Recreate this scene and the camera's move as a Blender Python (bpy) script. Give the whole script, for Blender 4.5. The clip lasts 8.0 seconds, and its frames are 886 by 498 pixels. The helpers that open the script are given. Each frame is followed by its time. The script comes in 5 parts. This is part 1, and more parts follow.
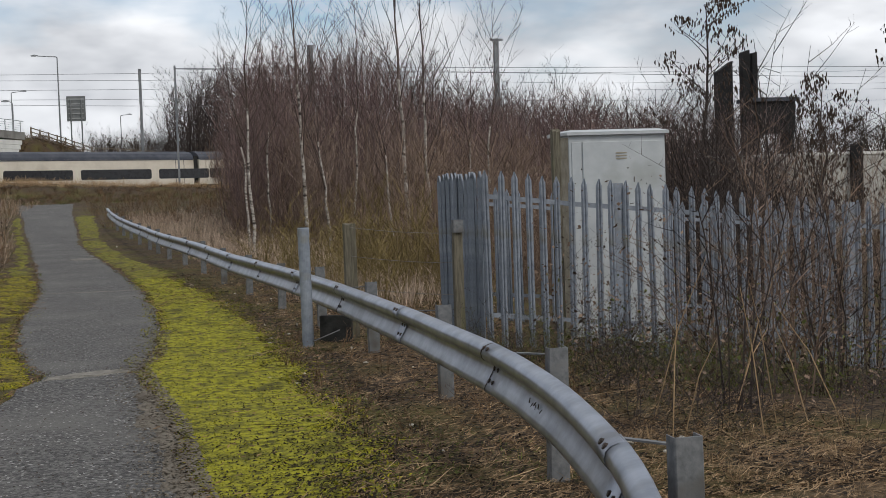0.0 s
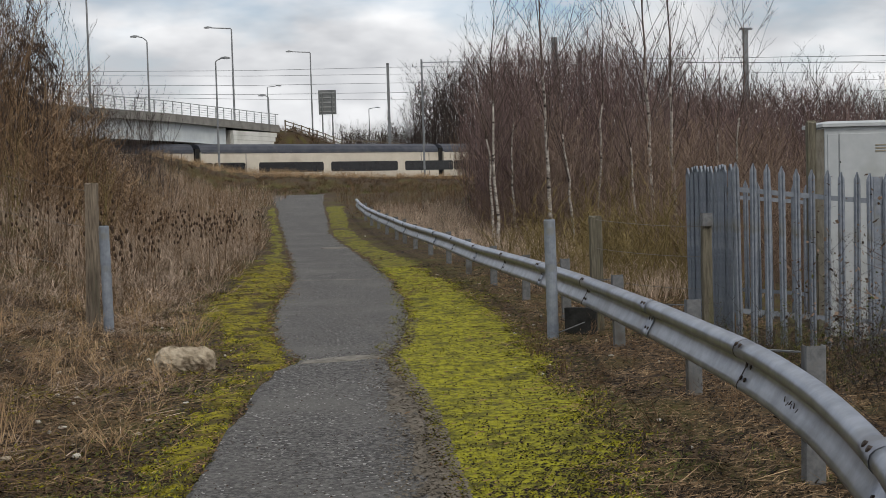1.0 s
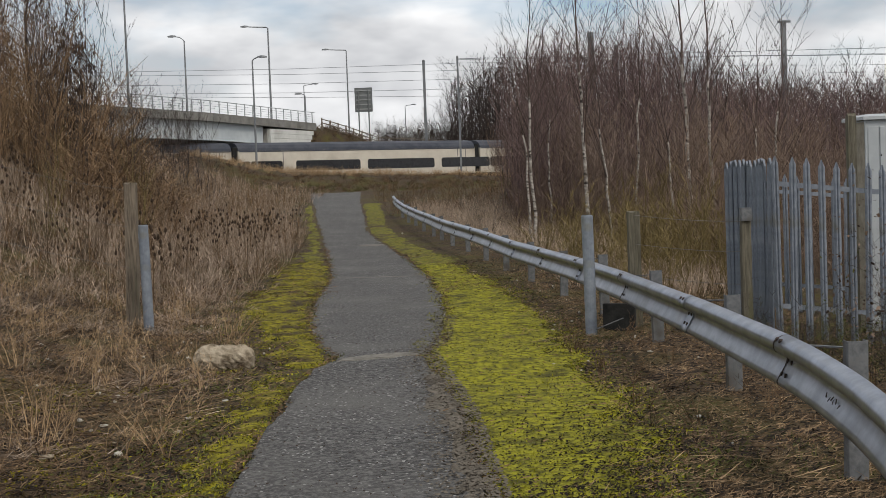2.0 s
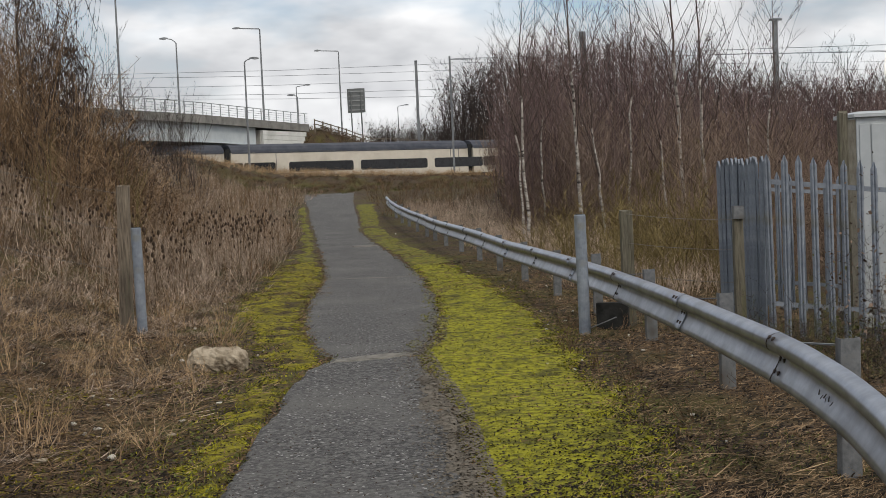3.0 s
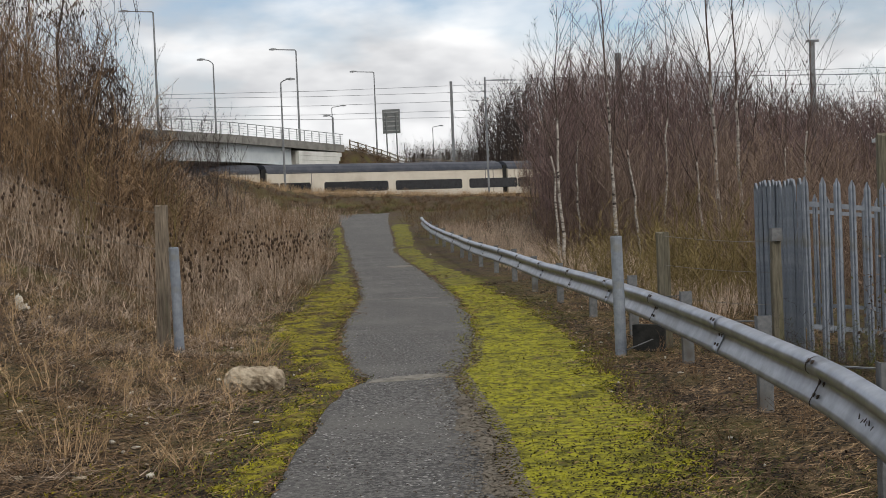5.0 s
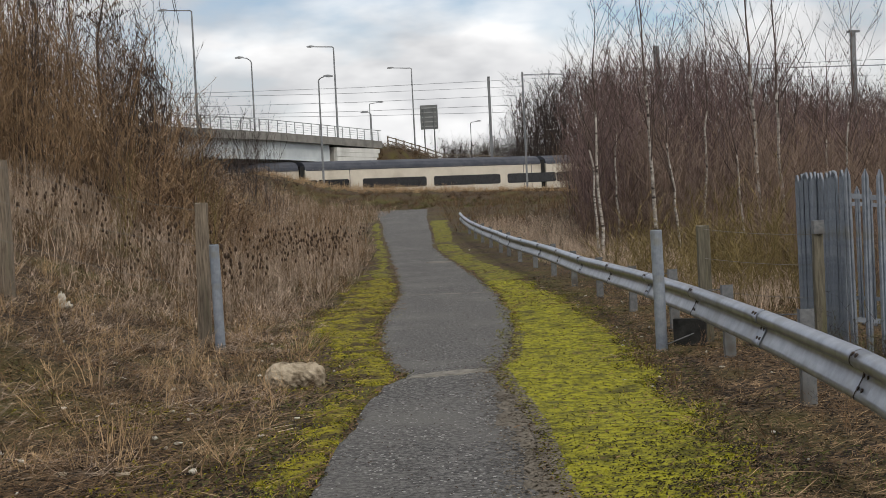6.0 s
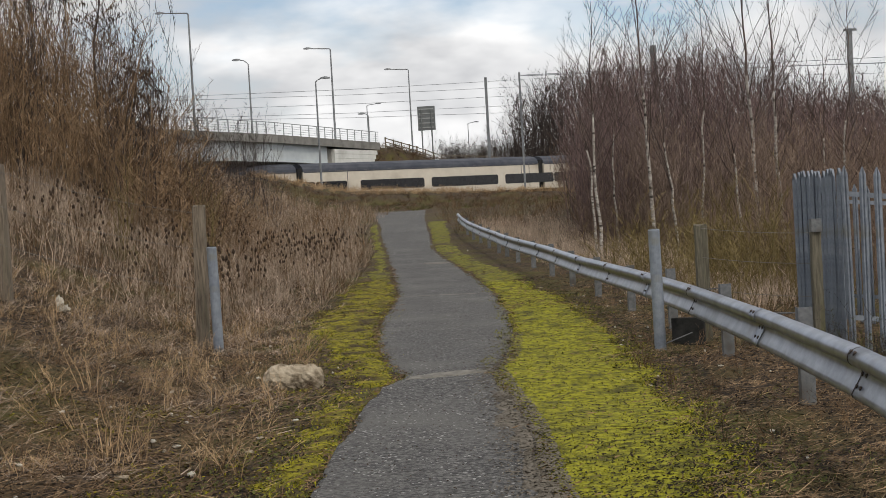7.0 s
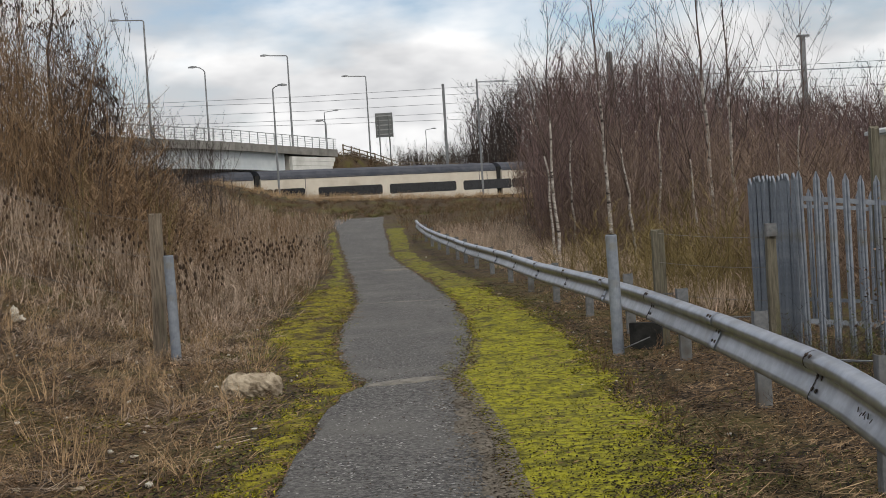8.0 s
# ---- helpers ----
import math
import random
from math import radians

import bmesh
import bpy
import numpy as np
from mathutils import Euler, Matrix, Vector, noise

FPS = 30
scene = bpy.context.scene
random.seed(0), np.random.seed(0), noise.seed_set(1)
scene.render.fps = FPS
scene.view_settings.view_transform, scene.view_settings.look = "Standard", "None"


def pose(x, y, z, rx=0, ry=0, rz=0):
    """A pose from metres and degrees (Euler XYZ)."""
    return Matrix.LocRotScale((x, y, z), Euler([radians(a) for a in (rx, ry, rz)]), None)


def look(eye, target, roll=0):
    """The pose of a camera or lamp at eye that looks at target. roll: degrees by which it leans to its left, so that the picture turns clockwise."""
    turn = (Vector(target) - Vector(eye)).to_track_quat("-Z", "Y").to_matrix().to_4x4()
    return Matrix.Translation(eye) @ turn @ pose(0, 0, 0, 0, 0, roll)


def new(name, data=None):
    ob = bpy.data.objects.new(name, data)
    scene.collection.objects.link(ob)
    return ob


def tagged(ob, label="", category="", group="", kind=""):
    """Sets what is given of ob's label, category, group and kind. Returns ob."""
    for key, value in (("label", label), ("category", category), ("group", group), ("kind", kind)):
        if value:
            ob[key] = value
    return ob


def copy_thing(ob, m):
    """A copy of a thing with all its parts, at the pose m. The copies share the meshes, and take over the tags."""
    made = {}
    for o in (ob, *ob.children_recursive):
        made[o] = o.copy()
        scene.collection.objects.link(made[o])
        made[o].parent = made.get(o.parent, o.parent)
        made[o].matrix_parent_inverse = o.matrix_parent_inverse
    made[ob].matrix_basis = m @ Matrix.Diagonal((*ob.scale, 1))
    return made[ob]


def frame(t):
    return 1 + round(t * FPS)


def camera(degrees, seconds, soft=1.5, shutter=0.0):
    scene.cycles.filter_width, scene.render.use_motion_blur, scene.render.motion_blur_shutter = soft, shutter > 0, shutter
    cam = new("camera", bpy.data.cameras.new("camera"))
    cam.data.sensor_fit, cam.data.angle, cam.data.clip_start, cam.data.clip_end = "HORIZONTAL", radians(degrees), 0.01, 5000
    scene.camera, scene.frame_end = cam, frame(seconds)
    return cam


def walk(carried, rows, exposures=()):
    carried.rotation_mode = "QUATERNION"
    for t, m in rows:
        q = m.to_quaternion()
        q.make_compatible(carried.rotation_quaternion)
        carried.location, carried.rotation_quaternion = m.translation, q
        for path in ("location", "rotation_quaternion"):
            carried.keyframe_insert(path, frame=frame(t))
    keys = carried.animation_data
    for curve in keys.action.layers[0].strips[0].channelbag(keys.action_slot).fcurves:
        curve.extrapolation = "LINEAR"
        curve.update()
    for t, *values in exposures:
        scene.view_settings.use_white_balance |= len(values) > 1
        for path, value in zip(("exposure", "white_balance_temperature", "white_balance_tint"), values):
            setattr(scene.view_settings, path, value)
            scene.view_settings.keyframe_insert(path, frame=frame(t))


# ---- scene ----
# ======== camera and its path: seconds, x, y, z, pitch, roll, yaw ========
cam = camera(37.54, 8.0, soft=0.9)
ROWS = [
    (0, 0.063, 0.017, 1.615, -2.55, 2.02, -12.38),
    (0.2, 0.044, 0.015, 1.616, -2.55, 1.85, -8.90),
    (0.5, 0.015, 0.012, 1.616, -2.56, 1.78, -4.97),
    (0.8, 0.009, 0.010, 1.615, -2.55, 1.71, -2.76),
    (1, 0.005, 0.008, 1.614, -2.55, 1.66, -1.80),
    (1.5, -0.003, 0.015, 1.616, -2.66, 1.76, -0.34),
    (1.7, -0.001, 0.015, 1.616, -2.64, 1.91, -0.24),
    (2.8, 0.009, 0.014, 1.618, -2.68, 2.65, -0.30),
    (3, 0.011, 0.014, 1.618, -2.65, 2.57, -0.48),
    (3.5, 0.016, 0.018, 1.616, -2.61, 2.47, -0.80),
    (4, 0.007, 0.008, 1.618, -2.28, 2.34, -0.71),
    (4.5, 0.000, -0.000, 1.620, -1.76, 2.30, 0.00),
    (5, -0.010, -0.007, 1.623, -1.68, 2.36, 1.03),
    (5.2, -0.011, -0.005, 1.622, -1.70, 2.46, 1.56),
    (6.3, -0.015, 0.004, 1.619, -1.81, 2.88, 2.79),
    (6.5, -0.015, 0.006, 1.618, -1.80, 2.91, 2.75),
    (7, -0.009, 0.010, 1.618, -1.76, 3.23, 2.63),
    (7.5, -0.006, 0.006, 1.619, -1.68, 3.38, 2.61),
    (7.8, -0.005, 0.008, 1.619, -1.55, 3.51, 2.39),
    (8, -0.005, 0.009, 1.619, -1.58, 3.58, 0.80),
]
walk(cam, [(t, pose(x, y, z, 90 + pitch, roll, yaw)) for t, x, y, z, pitch, roll, yaw in ROWS], [(0, -0.92, 6270, 10), (0.5, -0.92, 6330, 10), (1.5, -0.92, 6450, 10), (2.8, -0.88, 6450, 10), (5, -0.80, 6500, 10), (8, -0.80, 6550, 10)])

# ======== sky and sun ========
world = bpy.data.worlds.new("world")
scene.world = world
world.use_nodes = True
wt = world.node_tree
wt.nodes.clear()


def wnode(kind):
    return wt.nodes.new(kind)


SUN_ELEVATION, SUN_BEARING = 44, 150
sky = wnode("ShaderNodeTexSky")
sky.sky_type, sky.sun_disc, sky.sun_elevation, sky.sun_rotation = "NISHITA", False, radians(SUN_ELEVATION), radians(SUN_BEARING)
sky.air_density, sky.dust_density, sky.ozone_density = 1.0, 1.5, 1.5
sky_bg = wnode("ShaderNodeBackground")
sky_bg.inputs["Strength"].default_value = 0.20
coord = wnode("ShaderNodeTexCoord")
stretch = wnode("ShaderNodeMapping")
stretch.inputs["Scale"].default_value = (1.0, 1.0, 2.6)
stretch.inputs["Location"].default_value = (0.35, 0.1, 0.42)
cloud = wnode("ShaderNodeTexNoise")
cloud.inputs["Scale"].default_value, cloud.inputs["Detail"].default_value, cloud.inputs["Roughness"].default_value = 3.4, 7.0, 0.5
cover = wnode("ShaderNodeValToRGB")
cover.color_ramp.elements[0].position, cover.color_ramp.elements[1].position = 0.34, 0.48
shade_noise = wnode("ShaderNodeTexNoise")
shade_noise.inputs["Scale"].default_value, shade_noise.inputs["Detail"].default_value = 5.5, 5.0
tone = wnode("ShaderNodeValToRGB")
tone.color_ramp.elements[0].position, tone.color_ramp.elements[1].position = 0.40, 0.58
tone.color_ramp.elements[0].color = (0.56, 0.57, 0.59, 1)
tone.color_ramp.elements[1].color = (1.0, 1.0, 1.0, 1)
cloud_bg = wnode("ShaderNodeBackground")
cloud_bg.inputs["Strength"].default_value = 1.9
blend = wnode("ShaderNodeMixShader")
world_out = wnode("ShaderNodeOutputWorld")
for a, b in ((coord.outputs["Generated"], stretch.inputs["Vector"]), (stretch.outputs["Vector"], cloud.inputs["Vector"]),
             (stretch.outputs["Vector"], shade_noise.inputs["Vector"]), (cloud.outputs["Fac"], cover.inputs["Fac"]),
             (shade_noise.outputs["Fac"], tone.inputs["Fac"]), (tone.outputs["Color"], cloud_bg.inputs["Color"]),
             (sky.outputs["Color"], sky_bg.inputs["Color"]), (cover.outputs["Color"], blend.inputs["Fac"]),
             (sky_bg.outputs["Background"], blend.inputs[1]), (cloud_bg.outputs["Background"], blend.inputs[2]),
             (blend.outputs["Shader"], world_out.inputs["Surface"])):
    wt.links.new(a, b)

sun = new("sun", bpy.data.lights.new("sun", "SUN"))
sun.data.energy, sun.data.angle, sun.data.color = 2.3, radians(14), (1.0, 0.93, 0.82)
sun_way = Vector((math.sin(radians(SUN_BEARING)) * math.cos(radians(SUN_ELEVATION)), math.cos(radians(SUN_BEARING)) * math.cos(radians(SUN_ELEVATION)), math.sin(radians(SUN_ELEVATION))))
sun.matrix_world = look(sun_way * 50, (0, 0, 0))


# ======== materials ========
def material(name, base, other=None, scale=8.0, rough=0.85, metal=0.0, bump=0.0, bump_scale=None, third=None, third_scale=1.0, third_at=(0.55, 0.7), island=0.0, spec=0.3, streak=None, chips=None, ramp_at=(0.36, 0.64)):
    """Two colours mixed by fine noise, a third laid over in larger stains, bump, and variation from piece to piece."""
    m = bpy.data.materials.new(name)
    m.use_nodes = True
    nt = m.node_tree
    bsdf = nt.nodes["Principled BSDF"]
    bsdf.inputs["Roughness"].default_value, bsdf.inputs["Metallic"].default_value = rough, metal
    bsdf.inputs["Specular IOR Level"].default_value = spec
    tc = nt.nodes.new("ShaderNodeTexCoord")
    vec = tc.outputs["Object"]
    if streak:
        mp = nt.nodes.new("ShaderNodeMapping")
        mp.inputs["Scale"].default_value = streak
        nt.links.new(vec, mp.inputs["Vector"])
        vec = mp.outputs["Vector"]
    fine = nt.nodes.new("ShaderNodeTexNoise")
    fine.inputs["Scale"].default_value, fine.inputs["Detail"].default_value, fine.inputs["Roughness"].default_value = scale, 8.0, 0.65
    nt.links.new(vec, fine.inputs["Vector"])
    ramp = nt.nodes.new("ShaderNodeValToRGB")
    ramp.color_ramp.elements[0].position, ramp.color_ramp.elements[1].position = ramp_at
    ramp.color_ramp.elements[0].color, ramp.color_ramp.elements[1].color = (*base, 1), (*(other or base), 1)
    nt.links.new(fine.outputs["Fac"], ramp.inputs["Fac"])
    colour = ramp.outputs["Color"]
    if third:
        big = nt.nodes.new("ShaderNodeTexNoise")
        big.inputs["Scale"].default_value, big.inputs["Detail"].default_value = third_scale, 6.0
        nt.links.new(vec, big.inputs["Vector"])
        r2 = nt.nodes.new("ShaderNodeValToRGB")
        r2.color_ramp.elements[0].position, r2.color_ramp.elements[1].position = third_at
        nt.links.new(big.outputs["Fac"], r2.inputs["Fac"])
        mix = nt.nodes.new("ShaderNodeMix")
        mix.data_type = "RGBA"
        nt.links.new(r2.outputs["Color"], mix.inputs["Factor"])
        nt.links.new(colour, mix.inputs["A"])
        mix.inputs["B"].default_value = (*third, 1)
        colour = mix.outputs["Result"]
    if chips:
        chip_colour, chip_scale, chip_size = chips
        cell = nt.nodes.new("ShaderNodeTexVoronoi")
        cell.inputs["Scale"].default_value = chip_scale
        nt.links.new(vec, cell.inputs["Vector"])
        patchy = nt.nodes.new("ShaderNodeTexNoise")
        patchy.inputs["Scale"].default_value = 3.0
        nt.links.new(vec, patchy.inputs["Vector"])
        size = nt.nodes.new("ShaderNodeMath")
        size.operation = "MULTIPLY"
        nt.links.new(patchy.outputs["Fac"], size.inputs[0])
        size.inputs[1].default_value = chip_size * 2
        near = nt.nodes.new("ShaderNodeMath")
        near.operation = "LESS_THAN"
        nt.links.new(cell.outputs["Distance"], near.inputs[0])
        nt.links.new(size.outputs["Value"], near.inputs[1])
        mix = nt.nodes.new("ShaderNodeMix")
        mix.data_type = "RGBA"
        nt.links.new(near.outputs["Value"], mix.inputs["Factor"])
        nt.links.new(colour, mix.inputs["A"])
        mix.inputs["B"].default_value = (*chip_colour, 1)
        colour = mix.outputs["Result"]
    if island:
        geo = nt.nodes.new("ShaderNodeNewGeometry")
        info = nt.nodes.new("ShaderNodeObjectInfo")
        add = nt.nodes.new("ShaderNodeMath")
        add.operation = "ADD"
        nt.links.new(geo.outputs["Random Per Island"], add.inputs[0])
        nt.links.new(info.outputs["Random"], add.inputs[1])
        rng = nt.nodes.new("ShaderNodeMapRange")
        rng.inputs["From Max"].default_value = 2.0
        rng.inputs["To Min"].default_value, rng.inputs["To Max"].default_value = 1 - island, 1 + island
        nt.links.new(add.outputs["Value"], rng.inputs["Value"])
        hsv = nt.nodes.new("ShaderNodeHueSaturation")
        nt.links.new(rng.outputs["Result"], hsv.inputs["Value"])
        nt.links.new(colour, hsv.inputs["Color"])
        colour = hsv.outputs["Color"]
    nt.links.new(colour, bsdf.inputs["Base Color"])
    if bump:
        bn = nt.nodes.new("ShaderNodeTexNoise")
        bn.inputs["Scale"].default_value, bn.inputs["Detail"].default_value = bump_scale or scale * 2, 6.0
        nt.links.new(vec, bn.inputs["Vector"])
        bp = nt.nodes.new("ShaderNodeBump")
        bp.inputs["Strength"].default_value, bp.inputs["Distance"].default_value = bump, 0.02
        nt.links.new(bn.outputs["Fac"], bp.inputs["Height"])
        nt.links.new(bp.outputs["Normal"], bsdf.inputs["Normal"])
    return m


SOIL = material("dead_turf", (0.012, 0.0075, 0.004), (0.115, 0.074, 0.038), 12.0, 0.95, bump=1.0, bump_scale=30, third=(0.075, 0.064, 0.014), third_scale=0.6, third_at=(0.47, 0.66), chips=((0.16, 0.112, 0.065), 33.0, 0.15), ramp_at=(0.42, 0.60))
ASPHALT = material("worn_asphalt", (0.040, 0.0385, 0.037), (0.165, 0.158, 0.150), 30.0, 0.85, bump=0.8, bump_scale=60, third=(0.13, 0.124, 0.115), third_scale=0.7, third_at=(0.46, 0.74), chips=((0.36, 0.35, 0.33), 21.0, 0.17), ramp_at=(0.42, 0.61))
PATCH = material("pale_patch", (0.12, 0.112, 0.097), (0.23, 0.214, 0.183), 12.0, 0.9, bump=0.3)
MOSS = material("yellow_green_moss", (0.066, 0.062, 0.006), (0.315, 0.300, 0.014), 15.0, 0.95, bump=1.0, bump_scale=50, third=(0.055, 0.050, 0.010), third_scale=2.4, third_at=(0.52, 0.68), ramp_at=(0.38, 0.58), chips=((0.035, 0.03, 0.008), 14.0, 0.10))
MOSS_OCHRE = material("ochre_moss", (0.0731, 0.0581, 0.006), (0.284, 0.251, 0.008), 13.0, 0.95, bump=1.0, bump_scale=45, third=(0.0516, 0.0352, 0.012), third_scale=2.2, third_at=(0.48, 0.62), ramp_at=(0.40, 0.60))
MOSS_BLADE = material("moss_shoots", (0.12, 0.114, 0.007), (0.315, 0.298, 0.014), 4.0, 0.9, island=0.4)
GALV = material("galvanised_steel", (0.222, 0.240, 0.280), (0.362, 0.384, 0.432), 5.0, 0.34, 0.80, bump=0.03, third=(0.20, 0.207, 0.225), third_scale=2.6, spec=0.5)
GALV_POST = material("weathered_zinc", (0.115, 0.12, 0.125), (0.20, 0.205, 0.21), 20.0, 0.6, 0.2, bump=0.1, third=(0.10, 0.092, 0.08), third_scale=5.0)
PALE_STEEL = material("dull_blue_grey_zinc", (0.165, 0.187, 0.225), (0.26, 0.288, 0.325), 9.0, 0.6, 0.1, bump=0.08, third=(0.19, 0.185, 0.155), third_scale=3.0, island=0.2)
BOLT = material("rusted_bolt", (0.03, 0.025, 0.022), (0.07, 0.05, 0.04), 40.0, 0.7, 0.4)
WOOD = material("weathered_timber", (0.10, 0.080, 0.060), (0.25, 0.205, 0.155), 12.0, 0.9, bump=0.6, bump_scale=20, third=(0.115, 0.105, 0.07), third_scale=3.0, streak=(4, 4, 0.35))
WOOD_PALE = material("mossy_timber", (0.085, 0.076, 0.055), (0.18, 0.163, 0.122), 12.0, 0.9, bump=0.6, bump_scale=20, third=(0.12, 0.118, 0.06), third_scale=3.0, streak=(4, 4, 0.35))
WIRE = material("grey_wire", (0.16, 0.15, 0.14), (0.25, 0.23, 0.21), 10.0, 0.6, 0.3)
CABINET = material("off_white_paint", (0.40, 0.425, 0.44), (0.47, 0.495, 0.505), 3.0, 0.5, bump=0.04, third=(0.33, 0.345, 0.335), third_scale=1.2)
CABINET_EDGE = material("beige_edge", (0.22, 0.19, 0.14), (0.36, 0.33, 0.26), 6.0, 0.8)
DARK = material("dull_black", (0.012, 0.012, 0.012), (0.03, 0.03, 0.028), 10.0, 0.8, bump=0.3)
LIMESTONE = material("pale_limestone", (0.26, 0.21, 0.145), (0.46, 0.39, 0.29), 9.0, 0.95, bump=1.0, bump_scale=22, third=(0.09, 0.065, 0.04), third_scale=7.0, third_at=(0.52, 0.66))
WHITE_SCRAP = material("white_scrap", (0.46, 0.43, 0.36), (0.62, 0.59, 0.52), 20.0, 0.8, bump=0.3)
CONCRETE = material("pale_concrete", (0.36, 0.35, 0.32), (0.50, 0.49, 0.45), 1.2, 0.9, bump=0.2, third=(0.26, 0.25, 0.23), third_scale=0.4)
WALL_WHITE = material("white_render", (0.62, 0.62, 0.58), (0.72, 0.72, 0.68), 0.9, 0.9, third=(0.42, 0.42, 0.38), third_scale=0.35, third_at=(0.55, 0.8))
GIRDER = material("pale_girder_paint", (0.46, 0.50, 0.52), (0.56, 0.60, 0.61), 0.6, 0.7, third=(0.36, 0.38, 0.38), third_scale=0.3)
RAILING = material("grey_railing", (0.36, 0.38, 0.39), (0.48, 0.50, 0.50), 2.0, 0.6, 0.3)
LAMP_STEEL = material("dull_lamp_steel", (0.16, 0.17, 0.18), (0.26, 0.27, 0.28), 3.0, 0.6, 0.3)
SIGN_GREY = material("grey_sign_back", (0.13, 0.14, 0.14), (0.18, 0.19, 0.19), 2.0, 0.6)
SIGN_BAR = material("sign_stiffener", (0.28, 0.29, 0.29), (0.34, 0.35, 0.35), 2.0, 0.6)
TRAIN_WHITE = material("cream_train_paint", (0.55, 0.50, 0.42), (0.64, 0.59, 0.50), 0.7, 0.5, third=(0.42, 0.37, 0.30), third_scale=0.3)
TRAIN_ROOF = material("dark_train_roof", (0.035, 0.04, 0.055), (0.07, 0.075, 0.09), 1.0, 0.6)
TRAIN_GLASS = material("dark_train_glass", (0.012, 0.012, 0.013), (0.02, 0.02, 0.022), 2.0, 0.15, spec=0.5)
BARK = material("birch_bark", (0.16, 0.135, 0.115), (0.52, 0.48, 0.43), 7.0, 0.9, bump=0.3, third=(0.05, 0.04, 0.035), third_scale=4.0, third_at=(0.56, 0.64), streak=(1, 1, 2.5))
TWIG_RED = material("birch_twigs", (0.092, 0.060, 0.057), (0.212, 0.150, 0.138), 0.6, 0.95, island=0.55)
TWIG_BROWN = material("thicket_twigs", (0.105, 0.072, 0.053), (0.245, 0.175, 0.128), 0.5, 0.95, island=0.55)
TWIG_OLIVE = material("willow_twigs", (0.105, 0.080, 0.032), (0.215, 0.160, 0.066), 0.8, 0.95, island=0.35)
TWIG_RUST = material("hawthorn_twigs", (0.108, 0.069, 0.038), (0.285, 0.19, 0.110), 0.5, 0.95, island=0.55)
TWIG_BARK = material("birch_limbs", (0.045, 0.032, 0.028), (0.15, 0.112, 0.095), 1.5, 0.95, island=0.4)
TWIG_PALE = material("grey_twigs", (0.13, 0.095, 0.075), (0.30, 0.225, 0.18), 0.5, 0.95, island=0.5)
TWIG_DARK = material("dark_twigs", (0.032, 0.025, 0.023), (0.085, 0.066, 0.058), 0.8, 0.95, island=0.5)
TWIG_FAR = material("far_wood", (0.0394, 0.0306, 0.0242), (0.0876, 0.0663, 0.0501), 0.2, 0.95, island=0.4)
STRAW = material("dry_straw", (0.247, 0.164, 0.0912), (0.461, 0.328, 0.19), 2.0, 0.95, island=0.5)
STRAW_GREY = material("bleached_straw", (0.21, 0.155, 0.11), (0.64, 0.50, 0.385), 2.0, 0.95, island=0.55)
STRAW_DULL = material("dull_straw", (0.155, 0.105, 0.06), (0.34, 0.235, 0.14), 2.0, 0.95, island=0.5)
LITTER = material("dead_stems", (0.032, 0.0195, 0.0105), (0.235, 0.150, 0.082), 2.0, 0.95, island=0.65)
SEED = material("seed_head", (0.03, 0.02, 0.013), (0.07, 0.045, 0.03), 20.0, 0.95)
SILT = material("pale_silt", (0.105, 0.090, 0.070), (0.185, 0.160, 0.128), 16.0, 0.95, bump=0.5, bump_scale=40, third=(0.07, 0.058, 0.042), third_scale=3.0)
MOSS_DULL = material("dull_moss", (0.058, 0.054, 0.010), (0.225, 0.21, 0.020), 9.0, 0.95, bump=1.0, bump_scale=30, third=(0.075, 0.058, 0.028), third_scale=1.6, third_at=(0.50, 0.66))
CRUMB_DARK = material("near_black_crumbs", (0.008, 0.006, 0.004), (0.026, 0.018, 0.012), 6.0, 0.95, island=0.5)
NEAR_BLACK = material("near_black_tone", (0.006, 0.006, 0.007), (0.016, 0.015, 0.015), 2.0, 0.8, bump=0.2)
FASCIA = material("stained_concrete", (0.17, 0.165, 0.15), (0.27, 0.26, 0.24), 1.2, 0.9, bump=0.2, third=(0.11, 0.105, 0.095), third_scale=0.5)
GREEN_BLADE = material("winter_grass", (0.0577, 0.072, 0.0152), (0.124, 0.128, 0.0304), 3.0, 0.9, island=0.35)


